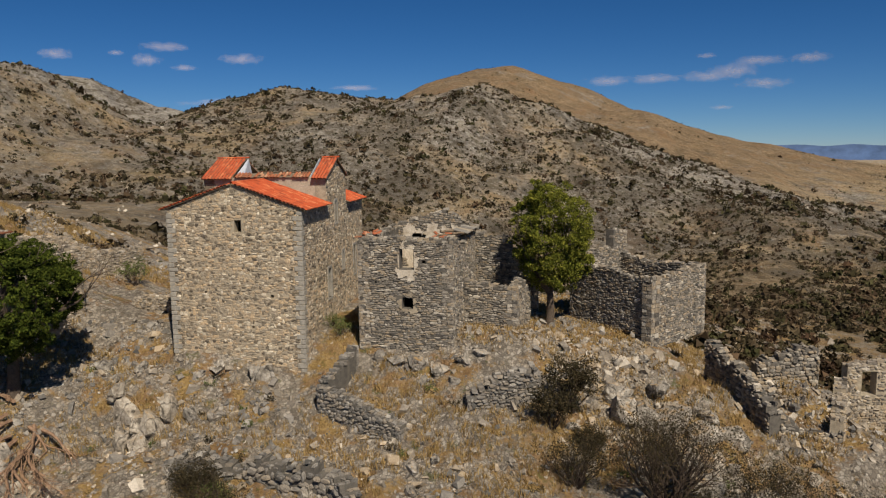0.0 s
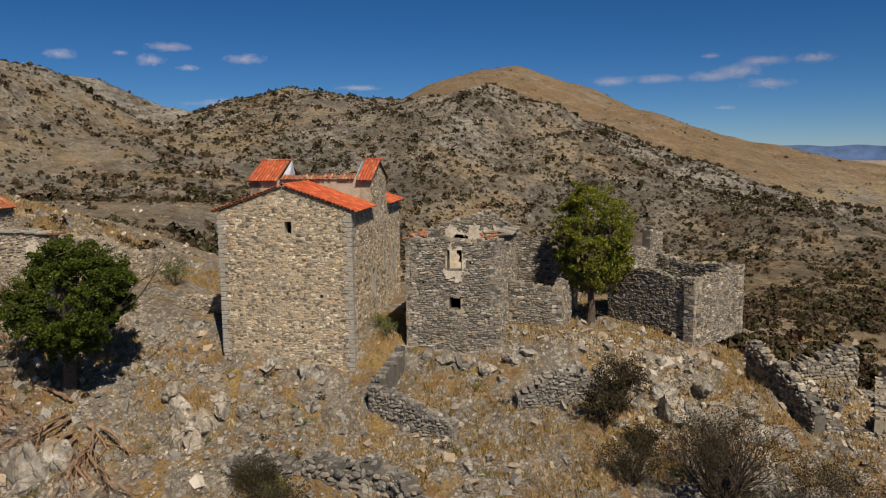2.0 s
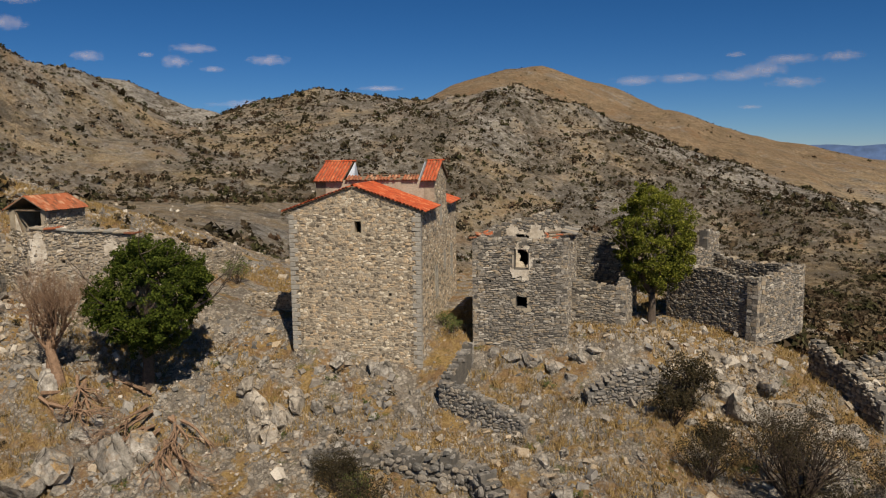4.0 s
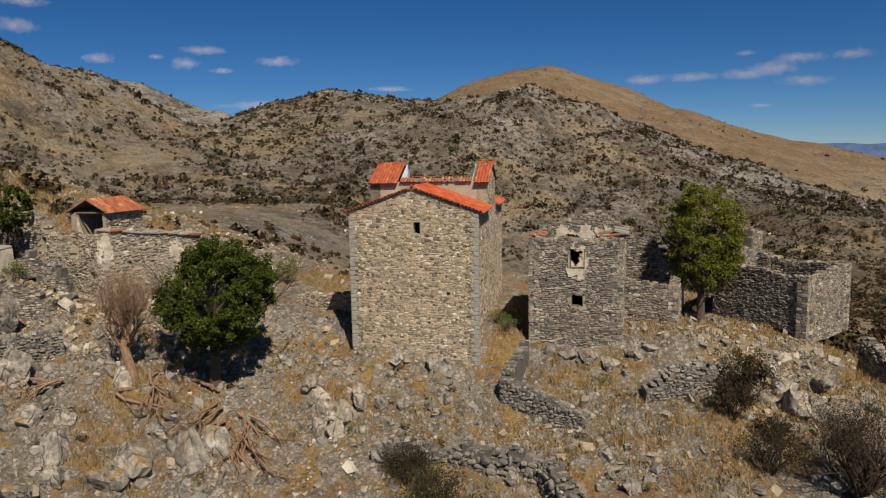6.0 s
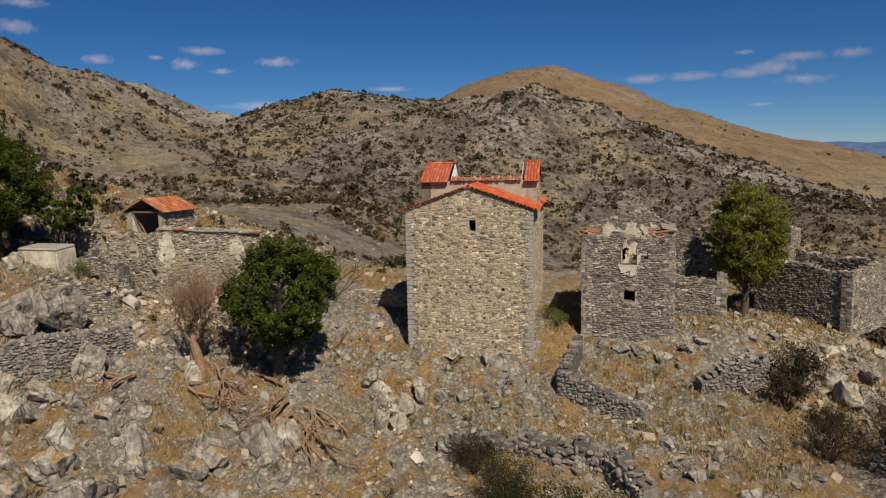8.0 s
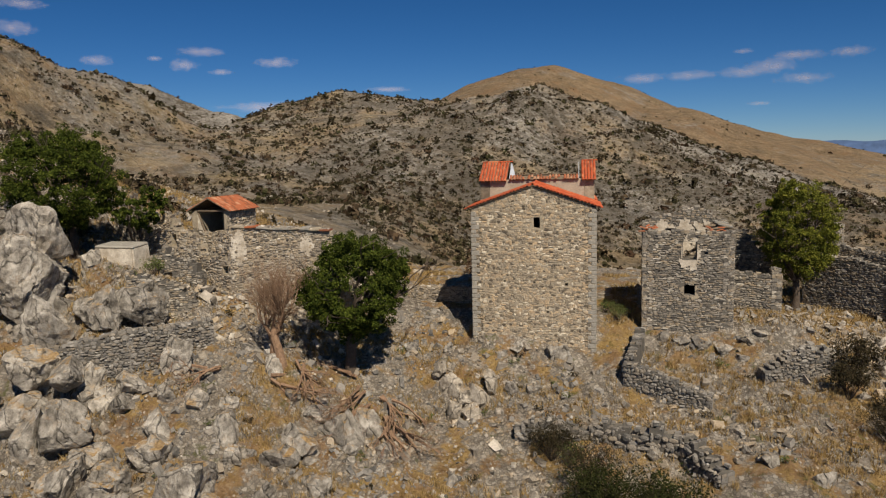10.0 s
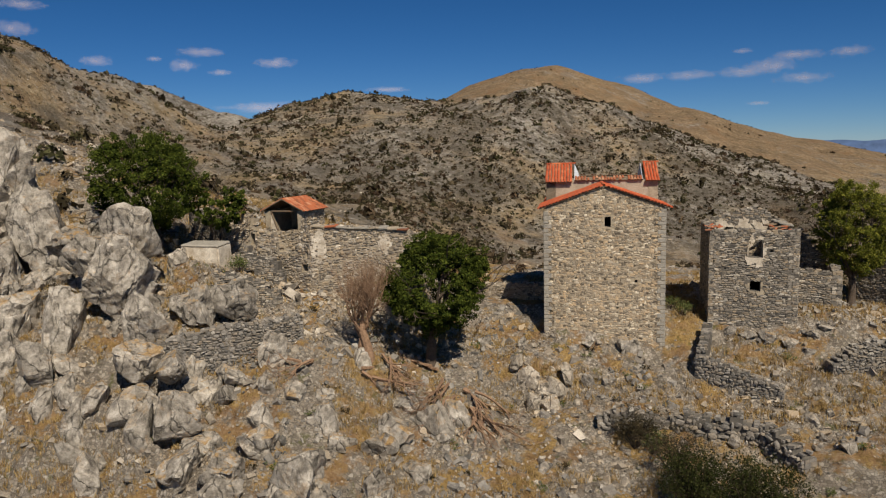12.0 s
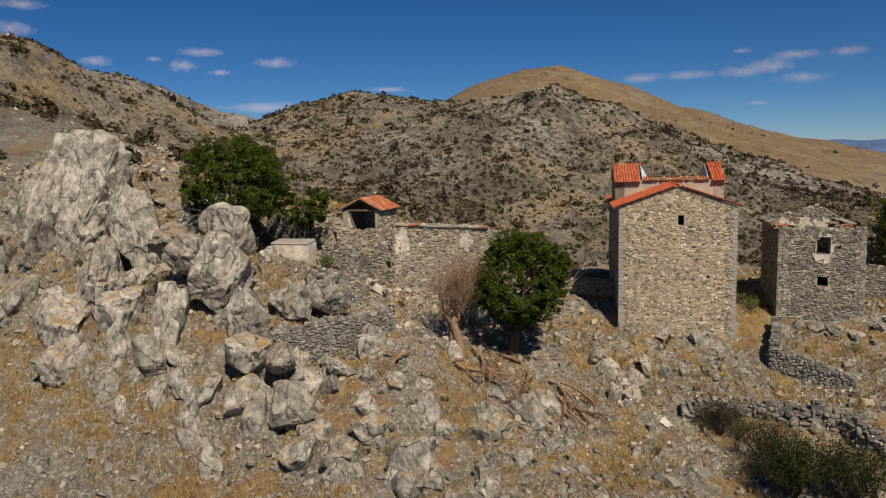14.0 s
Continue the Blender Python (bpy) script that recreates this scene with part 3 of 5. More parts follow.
TILE, OLDTILE = tile_mesh(M_TILE), tile_mesh(M_OLDTILE)


def tiled(parent, name, eave, along, up, width, length, mesh, mat, seed=1, missing=0.0, thick=0.06, verge=0):
    """A roof slope: boards from the eave corner along the eave and up the slope, covered with barrel tiles."""
    rnd = random.Random(seed)
    e, a, u = Vector(eave), Vector(along).normalized(), Vector(up).normalized()
    n = a.cross(u).normalized()
    if n.z < 0:
        n = -n
    bm = bmesh.new()
    low = [e, e + a * width, e + a * width + u * length, e + u * length]
    hexa(bm, [p - n * thick for p in low], low)
    slab = part(name, bm, M_WOOD, parent)
    cols, rows = max(1, round(width / 0.225)), max(1, round(length / 0.37))
    turn = Matrix((a, u, n)).transposed().to_4x4()
    if turn.determinant() < 0:
        turn = Matrix((-a, u, n)).transposed().to_4x4()
    for c in range(cols):
        for r in range(rows):
            if rnd.random() < missing:
                continue
            p = e + a * ((c + 0.5) * width / cols + rnd.uniform(-0.015, 0.015)) + u * ((r + 1) * length / rows - 0.02) + n * (0.012 + rnd.uniform(0, 0.02))
            ob = new("tile", mesh)
            ob.parent = slab
            ob.matrix_basis = Matrix.Translation(p) @ turn @ Matrix.Rotation(radians(rnd.uniform(-3, 3)), 4, "Z") @ Matrix.Rotation(radians(2.5), 4, "X")
    if verge:
        # a row of tile ends over the gable
        turn = Matrix((u, a * verge, n)).transposed().to_4x4()
        if turn.determinant() < 0:
            turn = Matrix((-u, a * verge, n)).transposed().to_4x4()
        edge = e if verge > 0 else e + a * width
        for i in range(int(length / 0.24)):
            ob = new("verge_tile", mesh)
            ob.parent = slab
            ob.matrix_basis = Matrix.Translation(edge + u * (0.14 + i * 0.24) + a * verge * 0.36 + n * (0.015 + rnd.uniform(0, 0.02))) @ turn @ Matrix.Rotation(radians(rnd.uniform(-4, 4)), 4, "Z")
    return slab


def ridge_tiles(parent, a, b, mesh):
    a, b = Vector(a), Vector(b)
    d = (b - a).normalized()
    n = round((b - a).length / 0.38)
    for i in range(n):
        ob = new("ridge_tile", mesh)
        ob.parent = parent
        z = Vector((0, 0, 1))
        x = (-d).cross(z).normalized()
        ob.matrix_basis = Matrix.Translation(a + d * (i * 0.38)) @ Matrix((-x, -d, x.cross(d))).transposed().to_4x4() @ Matrix.Diagonal((1.25, 1, 1.1, 1)) if x.cross(d).z > 0 else Matrix.Translation(a + d * (i * 0.38)) @ Matrix((x, -d, d.cross(x))).transposed().to_4x4() @ Matrix.Diagonal((1.25, 1, 1.1, 1))


# ---- the tall church-house with red roofs ----
def church():
    T = pose(-26.05, 40.55, 0, 0, 0, 4.75)
    ob = thing("stone_church", T, "tall grey-tan rubble stone church with broken red tile roofs", "church")
    W, F, C, B = 8.42, 5.3, 10.3, 15.0
    st = dict(mat=M_TOWER, core=M_MORTAR, size=(0.30, 0.145), relief=0.032, gap=0.012, caps=False)
    masonry(ob, "wall", (0, 0, 0), 0, W, [(0, -1.2), (W, -1.2)], [(0, 10.1), (4.15, 11.6), (W, 10.1)], 0.7,
            [(4.25, 4.68, 8.75, 9.5), (2.15, 2.3, 5.02, 5.16), (4.2, 4.35, 4.95, 5.09), (6.35, 6.55, 4.78, 4.98), (5.1, 5.25, 2.86, 3.0), (6.9, 7.02, 3.1, 3.22)], singles=300, where=(4.2, 5.0), seed=2, **st)
    masonry(ob, "wall", (W, 0, 0), 90, B, [(0, -1.2), (3, 0), (B, 2)],
            [(0, 10.05), (F, 10.05), (F + 0.001, 11.75), (7.8, 12.95), (C, 11.75), (C + 0.001, 9.9), (B, 9.9)], 0.7,
            [(5.2, 5.95, 3.75, 5.75), (8.8, 9.25, 5.2, 6.45), (12.0, 12.6, 4.3, 6.5), (7.3, 7.75, 8.65, 10.15), (2.4, 2.52, 4.6, 4.75), (3.6, 3.75, 8.2, 8.35)], singles=120, where=(6, 6.5), seed=3, **st)
    masonry(ob, "wall", (0, B, 0), -90, B, [(0, 0), (B, -1.0)],
            [(0, 9.9), (B - C - 0.001, 9.9), (B - C, 11.75), (B - 7.8, 12.95), (B - F, 11.75), (B - F + 0.001, 10.05), (B, 10.05)], 0.7, seed=4, **st)
    masonry(ob, "wall", (W, B, 0), 180, W, [(0, 0), (W, 0)], [(0, 9.9), (4.2, 11.3), (W, 9.9)], 0.7, seed=5, **st)
    bm = bmesh.new()
    block(bm, 0.72, W - 0.72, F, F + 0.5, 8, 11.85)
    part("cross_wall", bm, M_PLASTER, ob, "tan plastered upper wall")
    bm = bmesh.new()
    block(bm, 0.72, W - 0.72, C - 0.5, C, 8, 11.85)
    part("cross_wall", bm, M_PLASTER, ob, "tan plastered upper wall")
    bm = bmesh.new()
    block(bm, 0.72, W - 0.72, 0.72, B - 0.72, 7.9, 8.05)
    part("vault_top", bm, M_MORTAR, ob)
    rise = Vector((0, 0, 1))
    k = 1.62 / 4.65
    for s in (-1, 1):
        eave = Vector((4.2 + s * 4.55, -0.14, 10.12))
        if s < 0:
            tiled(ob, "roof_slope", eave, (0, 1, 0), (1, 0, k), F + 0.12, 4.78, TILE, M_TILE, 11, 0.01, verge=1)
        else:
            tiled(ob, "roof_slope", eave, (0, 1, 0), (-1, 0, k), F + 0.12, 4.78, TILE, M_TILE, 12, 0.01, verge=1)
    ridge_tiles(ob, (4.2, -0.1, 11.74), (4.2, F, 11.74), TILE)
    for u0, u1, seed in ((-0.1, 2.0, 13), (7.5, W + 0.15, 14)):
        for s in (-1, 1):
            v = 7.8 + s * 2.75
            tiled(ob, "roof_slope", (u0, v, 11.8), (1, 0, 0), (0, -s, 0.46), u1 - u0, 3.0, TILE, M_TILE, seed)
        ridge_tiles(ob, (u0, 7.8, 13.13), (u1, 7.8, 13.13), TILE)
    bm = bmesh.new()
    hexa(bm, [(2.16, 5.4, 11.75), (2.75, 5.4, 11.75), (2.4, 7.9, 11.85), (2.16, 7.9, 11.85)], [(2.16, 5.4, 11.9), (2.7, 5.4, 11.85), (2.2, 7.8, 13.05), (2.16, 7.8, 13.1)])
    part("flashing", bm, M_ZINC, ob, "grey zinc gable sheet")
    bm = bmesh.new()
    hexa(bm, [(7.3, 5.3, 11.8), (7.34, 5.3, 11.8), (7.34, 10.3, 11.8), (7.3, 10.3, 11.8)], [(7.3, 7.75, 13.05), (7.34, 7.75, 13.05), (7.34, 7.85, 13.05), (7.3, 7.85, 13.05)])
    part("flashing", bm, M_ZINC, ob, "grey zinc gable sheet")
    # what is left of the middle roof: a strip of tiles along the crown of each wall
    tiled(ob, "roof_slope", (2.2, 5.2, 11.87), (1, 0, 0), (0, 1, 0.35), 5.1, 0.75, OLDTILE, M_OLDTILE, 15, 0.25)
    tiled(ob, "roof_slope", (2.2, 10.4, 11.87), (1, 0, 0), (0, -1, 0.35), 5.1, 0.75, OLDTILE, M_OLDTILE, 16, 0.25)
    for s in (-1, 1):
        tiled(ob, "roof_slope", (4.2 + s * 4.5, C, 9.92), (0, 1, 0), (-s, 0, 0.36), B - C + 0.15, 4.75, TILE, M_TILE, 17 + s)
    # dressed corners
    for u, v in ((W, 0), (0, 0)):
        z, i = 0.15 if u else 1.2, 0
        while z < 9.9:
            h = 0.30 + 0.05 * math.sin(i * 2.1)
            a, b = (0.52, 0.28) if i % 2 else (0.30, 0.5)
            bm = bmesh.new()
            if u:
                block(bm, u - a, u + 0.05, v - 0.05, v + b, z, z + h - 0.03)
            else:
                block(bm, u - 0.05, u + a, v - 0.05, v + b, z, z + h - 0.03)
            bmesh.ops.bevel(bm, geom=bm.edges[:], offset=0.02, affect="EDGES")
            part("quoin", bm, M_QUOIN, ob)
            z, i = z + h, i + 1
    # stone surrounds of the openings in the long wall
    for v0, v1, z0, z1 in ((5.2, 5.95, 3.75, 5.75), (8.8, 9.25, 5.2, 6.45), (12.0, 12.6, 4.3, 6.5), (7.3, 7.75, 8.65, 10.15)):
        fr = new("surround")
        fr.parent = ob
        for y0, y1, a, b in ((v0 - 0.16, v0, z0, z1), (v1, v1 + 0.16, z0, z1), (v0 - 0.16, v1 + 0.16, z1, z1 + 0.16), (v0 - 0.16, v1 + 0.16, z0 - 0.12, z0)):
            bm = bmesh.new()
            block(bm, W - 0.2, W + 0.06, y0, y1, a, b)
            bmesh.ops.bevel(bm, geom=bm.edges[:], offset=0.012, affect="EDGES")
            part("frame_stone", bm, M_QUOIN, fr)
    bm = bmesh.new()
    block(bm, W - 0.5, W - 0.44, 5.2, 5.95, 3.75, 5.75)
    part("door_leaf", bm, M_WOOD, ob, "dark weathered wooden door")
    bm = bmesh.new()
    block(bm, W - 0.5, W - 0.44, 12.0, 12.6, 4.3, 6.5)
    part("door_leaf", bm, M_WOOD, ob, "dark weathered wooden door")
    return ob


church()


# ---- the roofless house beside it ----
def plaster_patch(ob, m, u, z, w, h, rnd, holes=(), mat=None, label="flaking white lime plaster"):
    """A flaking skin of plaster with a ragged outline on a wall's face, made of small plates that leave the openings free."""
    bm = bmesh.new()
    n, m_ = max(10, int(w / 0.07)), max(10, int(h / 0.07))
    off = Vector((rnd.uniform(0, 90), rnd.uniform(0, 90), 0))
    for i in range(n):
        for j in range(m_):
            p, q = (i + 0.5) / n * 2 - 1, (j + 0.5) / m_ * 2 - 1
            if p * p + q * q > 0.72 + 0.75 * noise.fractal(Vector((p * 1.6, q * 1.6, 0)) + off, 0.8, 2.0, 4):
                continue
            u0, u1, z0, z1 = u + w * i / n, u + w * (i + 1) / n, z + h * j / m_, z + h * (j + 1) / m_
            if any(u1 > a + 0.01 and u0 < b - 0.01 and z1 > c + 0.01 and z0 < d - 0.01 for a, b, c, d in holes):
                continue
            block(bm, u0, u1, -0.075, 0.0, z0, z1)
    bmesh.ops.remove_doubles(bm, verts=bm.verts, dist=1e-4)
    p = part("plaster_patch", bm, mat or M_WHITE, ob, label)
    p.matrix_basis = m


def house():
    X0, X1, Y0, D = -14.6, -8.75, 42.5, 7.4
    ob = thing("ruined_house", pose(X0, Y0, 0), "roofless grey stone house with plaster-lined gable", "house")
    W = X1 - X0
    st = dict(mat=M_GREY, core=M_CORE, size=(0.36, 0.13), relief=0.05, faces=(1,), gap=0.015, wild=0.5)
    masonry(ob, "wall", (0, 0, 0), 0, W, [(0, -0.6), (W, -0.6)], [(0, 8.25), (W, 8.25)], 0.65,
            [(2.72, 3.42, 4.1, 4.78), (2.6, 3.45, 6.5, 7.72), (3.95, 4.2, 6.85, 7.05), (1.0, 1.15, 5.6, 5.75)], singles=300, where=(2.9, 4.5), seed=21, ragged=0.12, **st)
    masonry(ob, "wall", (W, 0, 0), 90, D, [(0, 0), (D, 1)], [(0, 8.2), (2, 8.0), (2.4, 7.3), (3.6, 7.4), (4.0, 8.1), (D, 8.2)], 0.65,
            [(3.2, 3.9, 4.2, 5.4)], singles=100, where=(4, 6), seed=22, ragged=0.15, **st)
    masonry(ob, "wall", (0, D, 0), -90, D, [(0, 0), (D, 0)], [(0, 8.2), (D, 8.3)], 0.65, seed=23, ragged=0.12, **st)
    masonry(ob, "wall", (W, D, 0), 180, W, [(0, 0), (W, 0)], [(0, 8.3), (1.9, 9.45), (W, 8.25)], 0.65, seed=24, ragged=0.08, **{**st, "faces": (1, -1)})
    rnd = random.Random(25)
    for u, z, w, h in ((0.3, 5.3, 2.6, 3.3), (1.6, 5.5, 2.4, 3.2), (3.5, 7.2, 1.6, 1.4)):
        plaster_patch(ob, pose(0, D - 0.65, 0), u, z, w, h, rnd)
    for u, z, w, h in ((2.2, 5.6, 1.6, 2.5), (2.4, 3.7, 1.3, 1.4)):
        plaster_patch(ob, pose(0, 0, 0), u, z, w, h, rnd, ((2.72, 3.42, 4.1, 4.78), (2.6, 3.45, 6.5, 7.72)), M_WHITE if z > 5 else M_MORTAR, "worn lime render round the window")
    # a full floor slab, added to block daylight from the room behind the lower window
    bm = bmesh.new()
    block(bm, 0.66, W - 0.66, 0.66, D - 0.66, 5.35, 5.6)
    part("upper_floor", bm, M_MORTAR, ob, "added floor slab that keeps the lower room dark")
    # stray tiles on the broken crown
    for i in range(16):
        t = new("tile", OLDTILE)
        t.parent = ob
        t.matrix_basis = pose(rnd.uniform(0.1, 0.9) if i < 11 else rnd.uniform(4.5, 5.6), rnd.uniform(0.1, 2.5), 8.36 + rnd.uniform(0, 0.12), rnd.uniform(-15, 15), rnd.uniform(-15, 15), rnd.uniform(0, 360))
    # flat roof slabs left along the long wall
    y = 3.6
    while y < D:
        bm = bmesh.new()
        block(bm, -0.75, 0.25, 0, 0.62, 0, 0.07)
        bmesh.ops.bevel(bm, geom=bm.edges[:], offset=0.015, affect="EDGES")
        slab = part("roof_slab", bm, rnd.choice((M_QUOIN, M_DRY, M_MORTAR)), ob, "grey stone roof slab")
        slab.matrix_basis = pose(W, y, 8.3 + rnd.uniform(0, 0.08), rnd.uniform(-4, 4), rnd.uniform(4, 12), rnd.uniform(-8, 8))
        y += rnd.uniform(0.4, 0.6)
    for y0, y1, dz in ((2.5, 4.2, 0.0), (3.8, 6.0, 0.1), (5.0, 6.8, 0.0)):
        bm = bmesh.new()
        tube(bm, [(W - 1.6, y0, 8.25 + dz), (W - 0.2, (y0 + y1) / 2, 8.35), (W + 0.2, y1, 8.2)], [0.08, 0.09, 0.08], 6)
        part("beam", bm, M_WOOD, ob, "fallen grey roof beam")
    return ob


house()


# ---- the walled yard, the annex and the broken walls ----
def wall_thing(name, label, category, group=""):
    return thing(name, pose(0, 0, 0), label, category, group)


def run(ob, a, b, base, top, **kw):
    """A wall of the thing from a to b, heights given at both ends."""
    d = Vector(b) - Vector(a)
    length = d.length
    tops = top if isinstance(top, list) else [(0, top), (length, top)]
    bases = base if isinstance(base, list) else [(0, base), (length, base)]
    tops = [(u * length if isinstance(top, list) else u, z) for u, z in tops]
    bases = [(u * length if isinstance(base, list) else u, z) for u, z in bases]
    return masonry(ob, "wall", (a[0], a[1], 0), math.degrees(math.atan2(d.y, d.x)), length, bases, tops, **kw)


GREY = dict(mat=M_GREY, core=M_CORE, size=(0.38, 0.145), relief=0.05, faces=(1, -1), gap=0.015, wild=0.5)
DRYW = dict(mat=M_DRY, core=M_CORE, size=(0.36, 0.17), relief=0.10, faces=(1,), gap=0.035)
RUIN = dict(mat=M_RUBBLE, core=M_MORTAR, size=(0.36, 0.16), relief=0.07, faces=(1,), gap=0.03)


def yard():
    ob = wall_thing("roofless_enclosure", "roofless grey stone building with low broken walls", "ruin")
    K0, K1, K2, K3 = (2.9, 47.8), (6.75, 53.3), (-2.4, 53.2), (1.0, 58.6)
    run(ob, K0, K1, 0.8, [(0, 5.3), (0.25, 5.25), (0.8, 5.45), (1, 5.5)], thick=0.65, seed=31, ragged=0.12, singles=150, **GREY)
    run(ob, K2, K0, 1.5, [(0, 5.6), (0.4, 5.5), (0.8, 5.15), (1, 5.3)], thick=0.65, seed=32, ragged=0.12, singles=150, **GREY)
    run(ob, K1, K3, 1.0, [(0, 5.5), (0.5, 5.2), (0.8, 5.4), (1, 5.9)], thick=0.65, seed=33, ragged=0.2, **GREY)
    run(ob, K3, K2, 1.5, [(0, 7.2), (0.25, 7.4), (0.3, 6.0), (0.6, 6.2), (1, 5.6)], thick=0.65, seed=34, ragged=0.2, **GREY)
    bm = bmesh.new()
    block(bm, 0.55, 0.85, 57.2, 57.6, 3, 7.1)
    part("jamb", bm, M_QUOIN, ob, "pale standing door jamb")


def annex():
    ob = wall_thing("annex_wall", "low broken grey stone annex with crumbling tops", "ruin")
    run(ob, (-8.75, 45.9), (-5.3, 45.4), 1.0, [(0, 5.3), (0.5, 5.0), (1, 4.9)], thick=0.6, seed=41, ragged=0.15, singles=120, **GREY)
    run(ob, (-5.3, 45.4), (-4.9, 49.5), 1.2, [(0, 4.9), (0.4, 5.3), (1, 4.2)], thick=0.6, seed=42, ragged=0.35, **GREY)
    run(ob, (-4.6, 52), (-9.2, 52.6), 2.0, [(0, 5.0), (0.5, 7.4), (1, 7.6)], thick=0.6, seed=43, ragged=0.3, **GREY)


def dry_walls():
    ob = wall_thing("dry_stone_wall", "grey dry-stone wall sloping down beside yellow grass", "wall", "dry stone walls")
    run(ob, (-15.7, 38.1), (-10.5, 36.7), [(0, -3.2), (1, -2.9)], [(0, 0.45), (0.25, 0.1), (0.5, -0.35), (0.8, -0.85), (1, -1.2)], thick=0.7, seed=51, ragged=0.10, singles=220, **DRYW)
    run(ob, (-15.0, 41.6), (-15.7, 38.1), [(0, -1), (1, -3.0)], [(0, 1.7), (0.4, 1.2), (1, 0.45)], thick=0.6, seed=52, ragged=0.15, singles=60, **DRYW)
    ob = wall_thing("dry_stone_wall", "short grey dry-stone retaining wall under rubble", "wall", "dry stone walls")
    run(ob, (-7.2, 38.7), (-3.4, 40.0), [(0, -2.0), (1, -1.2)], [(0, -0.1), (0.3, 0.75), (1, 1.55)], thick=0.9, seed=53, ragged=0.2, singles=160, **DRYW)
    ob = wall_thing("dry_stone_wall", "curved grey dry-stone terrace wall among crags", "wall", "dry stone walls")
    for i, (a, b, z0, z1) in enumerate((((-48.9, 25.6), (-46.6, 26.2), 2.7, 3.4), ((-46.6, 26.2), (-44.2, 27.6), 3.4, 3.7), ((-44.2, 27.6), (-42.3, 29.4), 3.7, 3.8), ((-42.3, 29.4), (-41.0, 31.6), 3.8, 3.7))):
        run(ob, a, b, min(z0, z1) - 3.0, [(0, z0), (1, z1)], thick=0.9, seed=54 + i, ragged=0.15, singles=75, **DRYW)
    ob = wall_thing("dry_stone_wall", "low collapsed dry-stone wall of loose blocks", "wall", "dry stone walls")
    run(ob, (-21.8, 32.2), (-17.5, 32.6), -4.6, [(0, -2.3), (0.4, -1.7), (0.8, -2.1), (1, -2.4)], thick=0.9, seed=61, ragged=0.45, singles=70, **{**DRYW, "size": (0.55, 0.3), "relief": 0.16})
    run(ob, (-17.5, 32.6), (-12.6, 31.9), -4.8, [(0, -2.3), (0.3, -1.7), (0.6, -2.1), (0.8, -1.7), (1, -1.8)], thick=0.9, seed=62, ragged=0.45, singles=70, **{**DRYW, "size": (0.55, 0.3), "relief": 0.16})
    run(ob, (-12.6, 31.9), (-10.6, 29.6), -5.6, [(0, -1.8), (1, -2.8)], thick=0.9, seed=63, ragged=0.4, singles=40, **{**DRYW, "size": (0.5, 0.28), "relief": 0.16})
    ob = wall_thing("dry_stone_wall", "small grey dry-stone step in the rubble slope", "wall", "dry stone walls")
    run(ob, (-37.2, 30.2), (-33.8, 30.4), -3.4, [(0, -1.2), (0.5, -1.0), (1, -1.5)], thick=0.8, seed=64, ragged=0.2, singles=80, **DRYW)


LOOSE = {**GREY, 'size': (0.42, 0.22), 'relief': 0.11, 'caps': False}


def lower_ruins():
    ob = wall_thing("collapsed_building", "collapsed grey stone building with shadowed broken walls", "ruin")
    run(ob, (9.7, 43.0), (7.0, 49.2), [(0, -4), (1, -1.5)], [(0, -0.9), (0.35, -0.1), (0.7, 0.6), (1, 1.3)], thick=0.7, seed=72, ragged=0.4, singles=120, **LOOSE)
    run(ob, (9.7, 43.0), (13.0, 43.2), -5.5, [(0, -1.2), (0.3, -2.2), (0.7, -2.6), (1, -1.9)], thick=0.7, seed=73, ragged=0.45, singles=80, **LOOSE)
    run(ob, (13.0, 43.2), (14.6, 48.5), -5.5, [(0, -1.9), (0.5, -1.2), (1, -0.3)], thick=0.7, seed=74, ragged=0.45, holes=[(2.5, 3.3, -2.6, -1.0)], **{**RUIN, 'caps': False})
    run(ob, (14.6, 48.5), (19.5, 49.5), -6, [(0, 0.1), (0.5, 0.3), (1, 0.2)], thick=0.7, seed=75, ragged=0.15, holes=[(0.9, 1.8, -1.7, -0.2)], **{**RUIN, 'caps': False})
    run(ob, (9.6, 49.6), (13.6, 50.8), -4, [(0, -0.3), (0.4, 0.1), (0.8, 0.8), (1, 0.2)], thick=0.7, seed=76, ragged=0.4, singles=60, **LOOSE)
    run(ob, (10.6, 45.8), (13.4, 46.6), -5, [(0, -1.6), (0.5, -1.0), (1, -1.1)], thick=0.6, seed=77, ragged=0.45, holes=[(0.5, 1.8, -2.8, -1.9)], **LOOSE)
    run(ob, (15.4, 44.5), (19.2, 46.2), -8, [(0, -3.2), (0.6, -2.0), (1, -1.6)], thick=0.7, seed=78, ragged=0.4, **{**RUIN, 'caps': False})


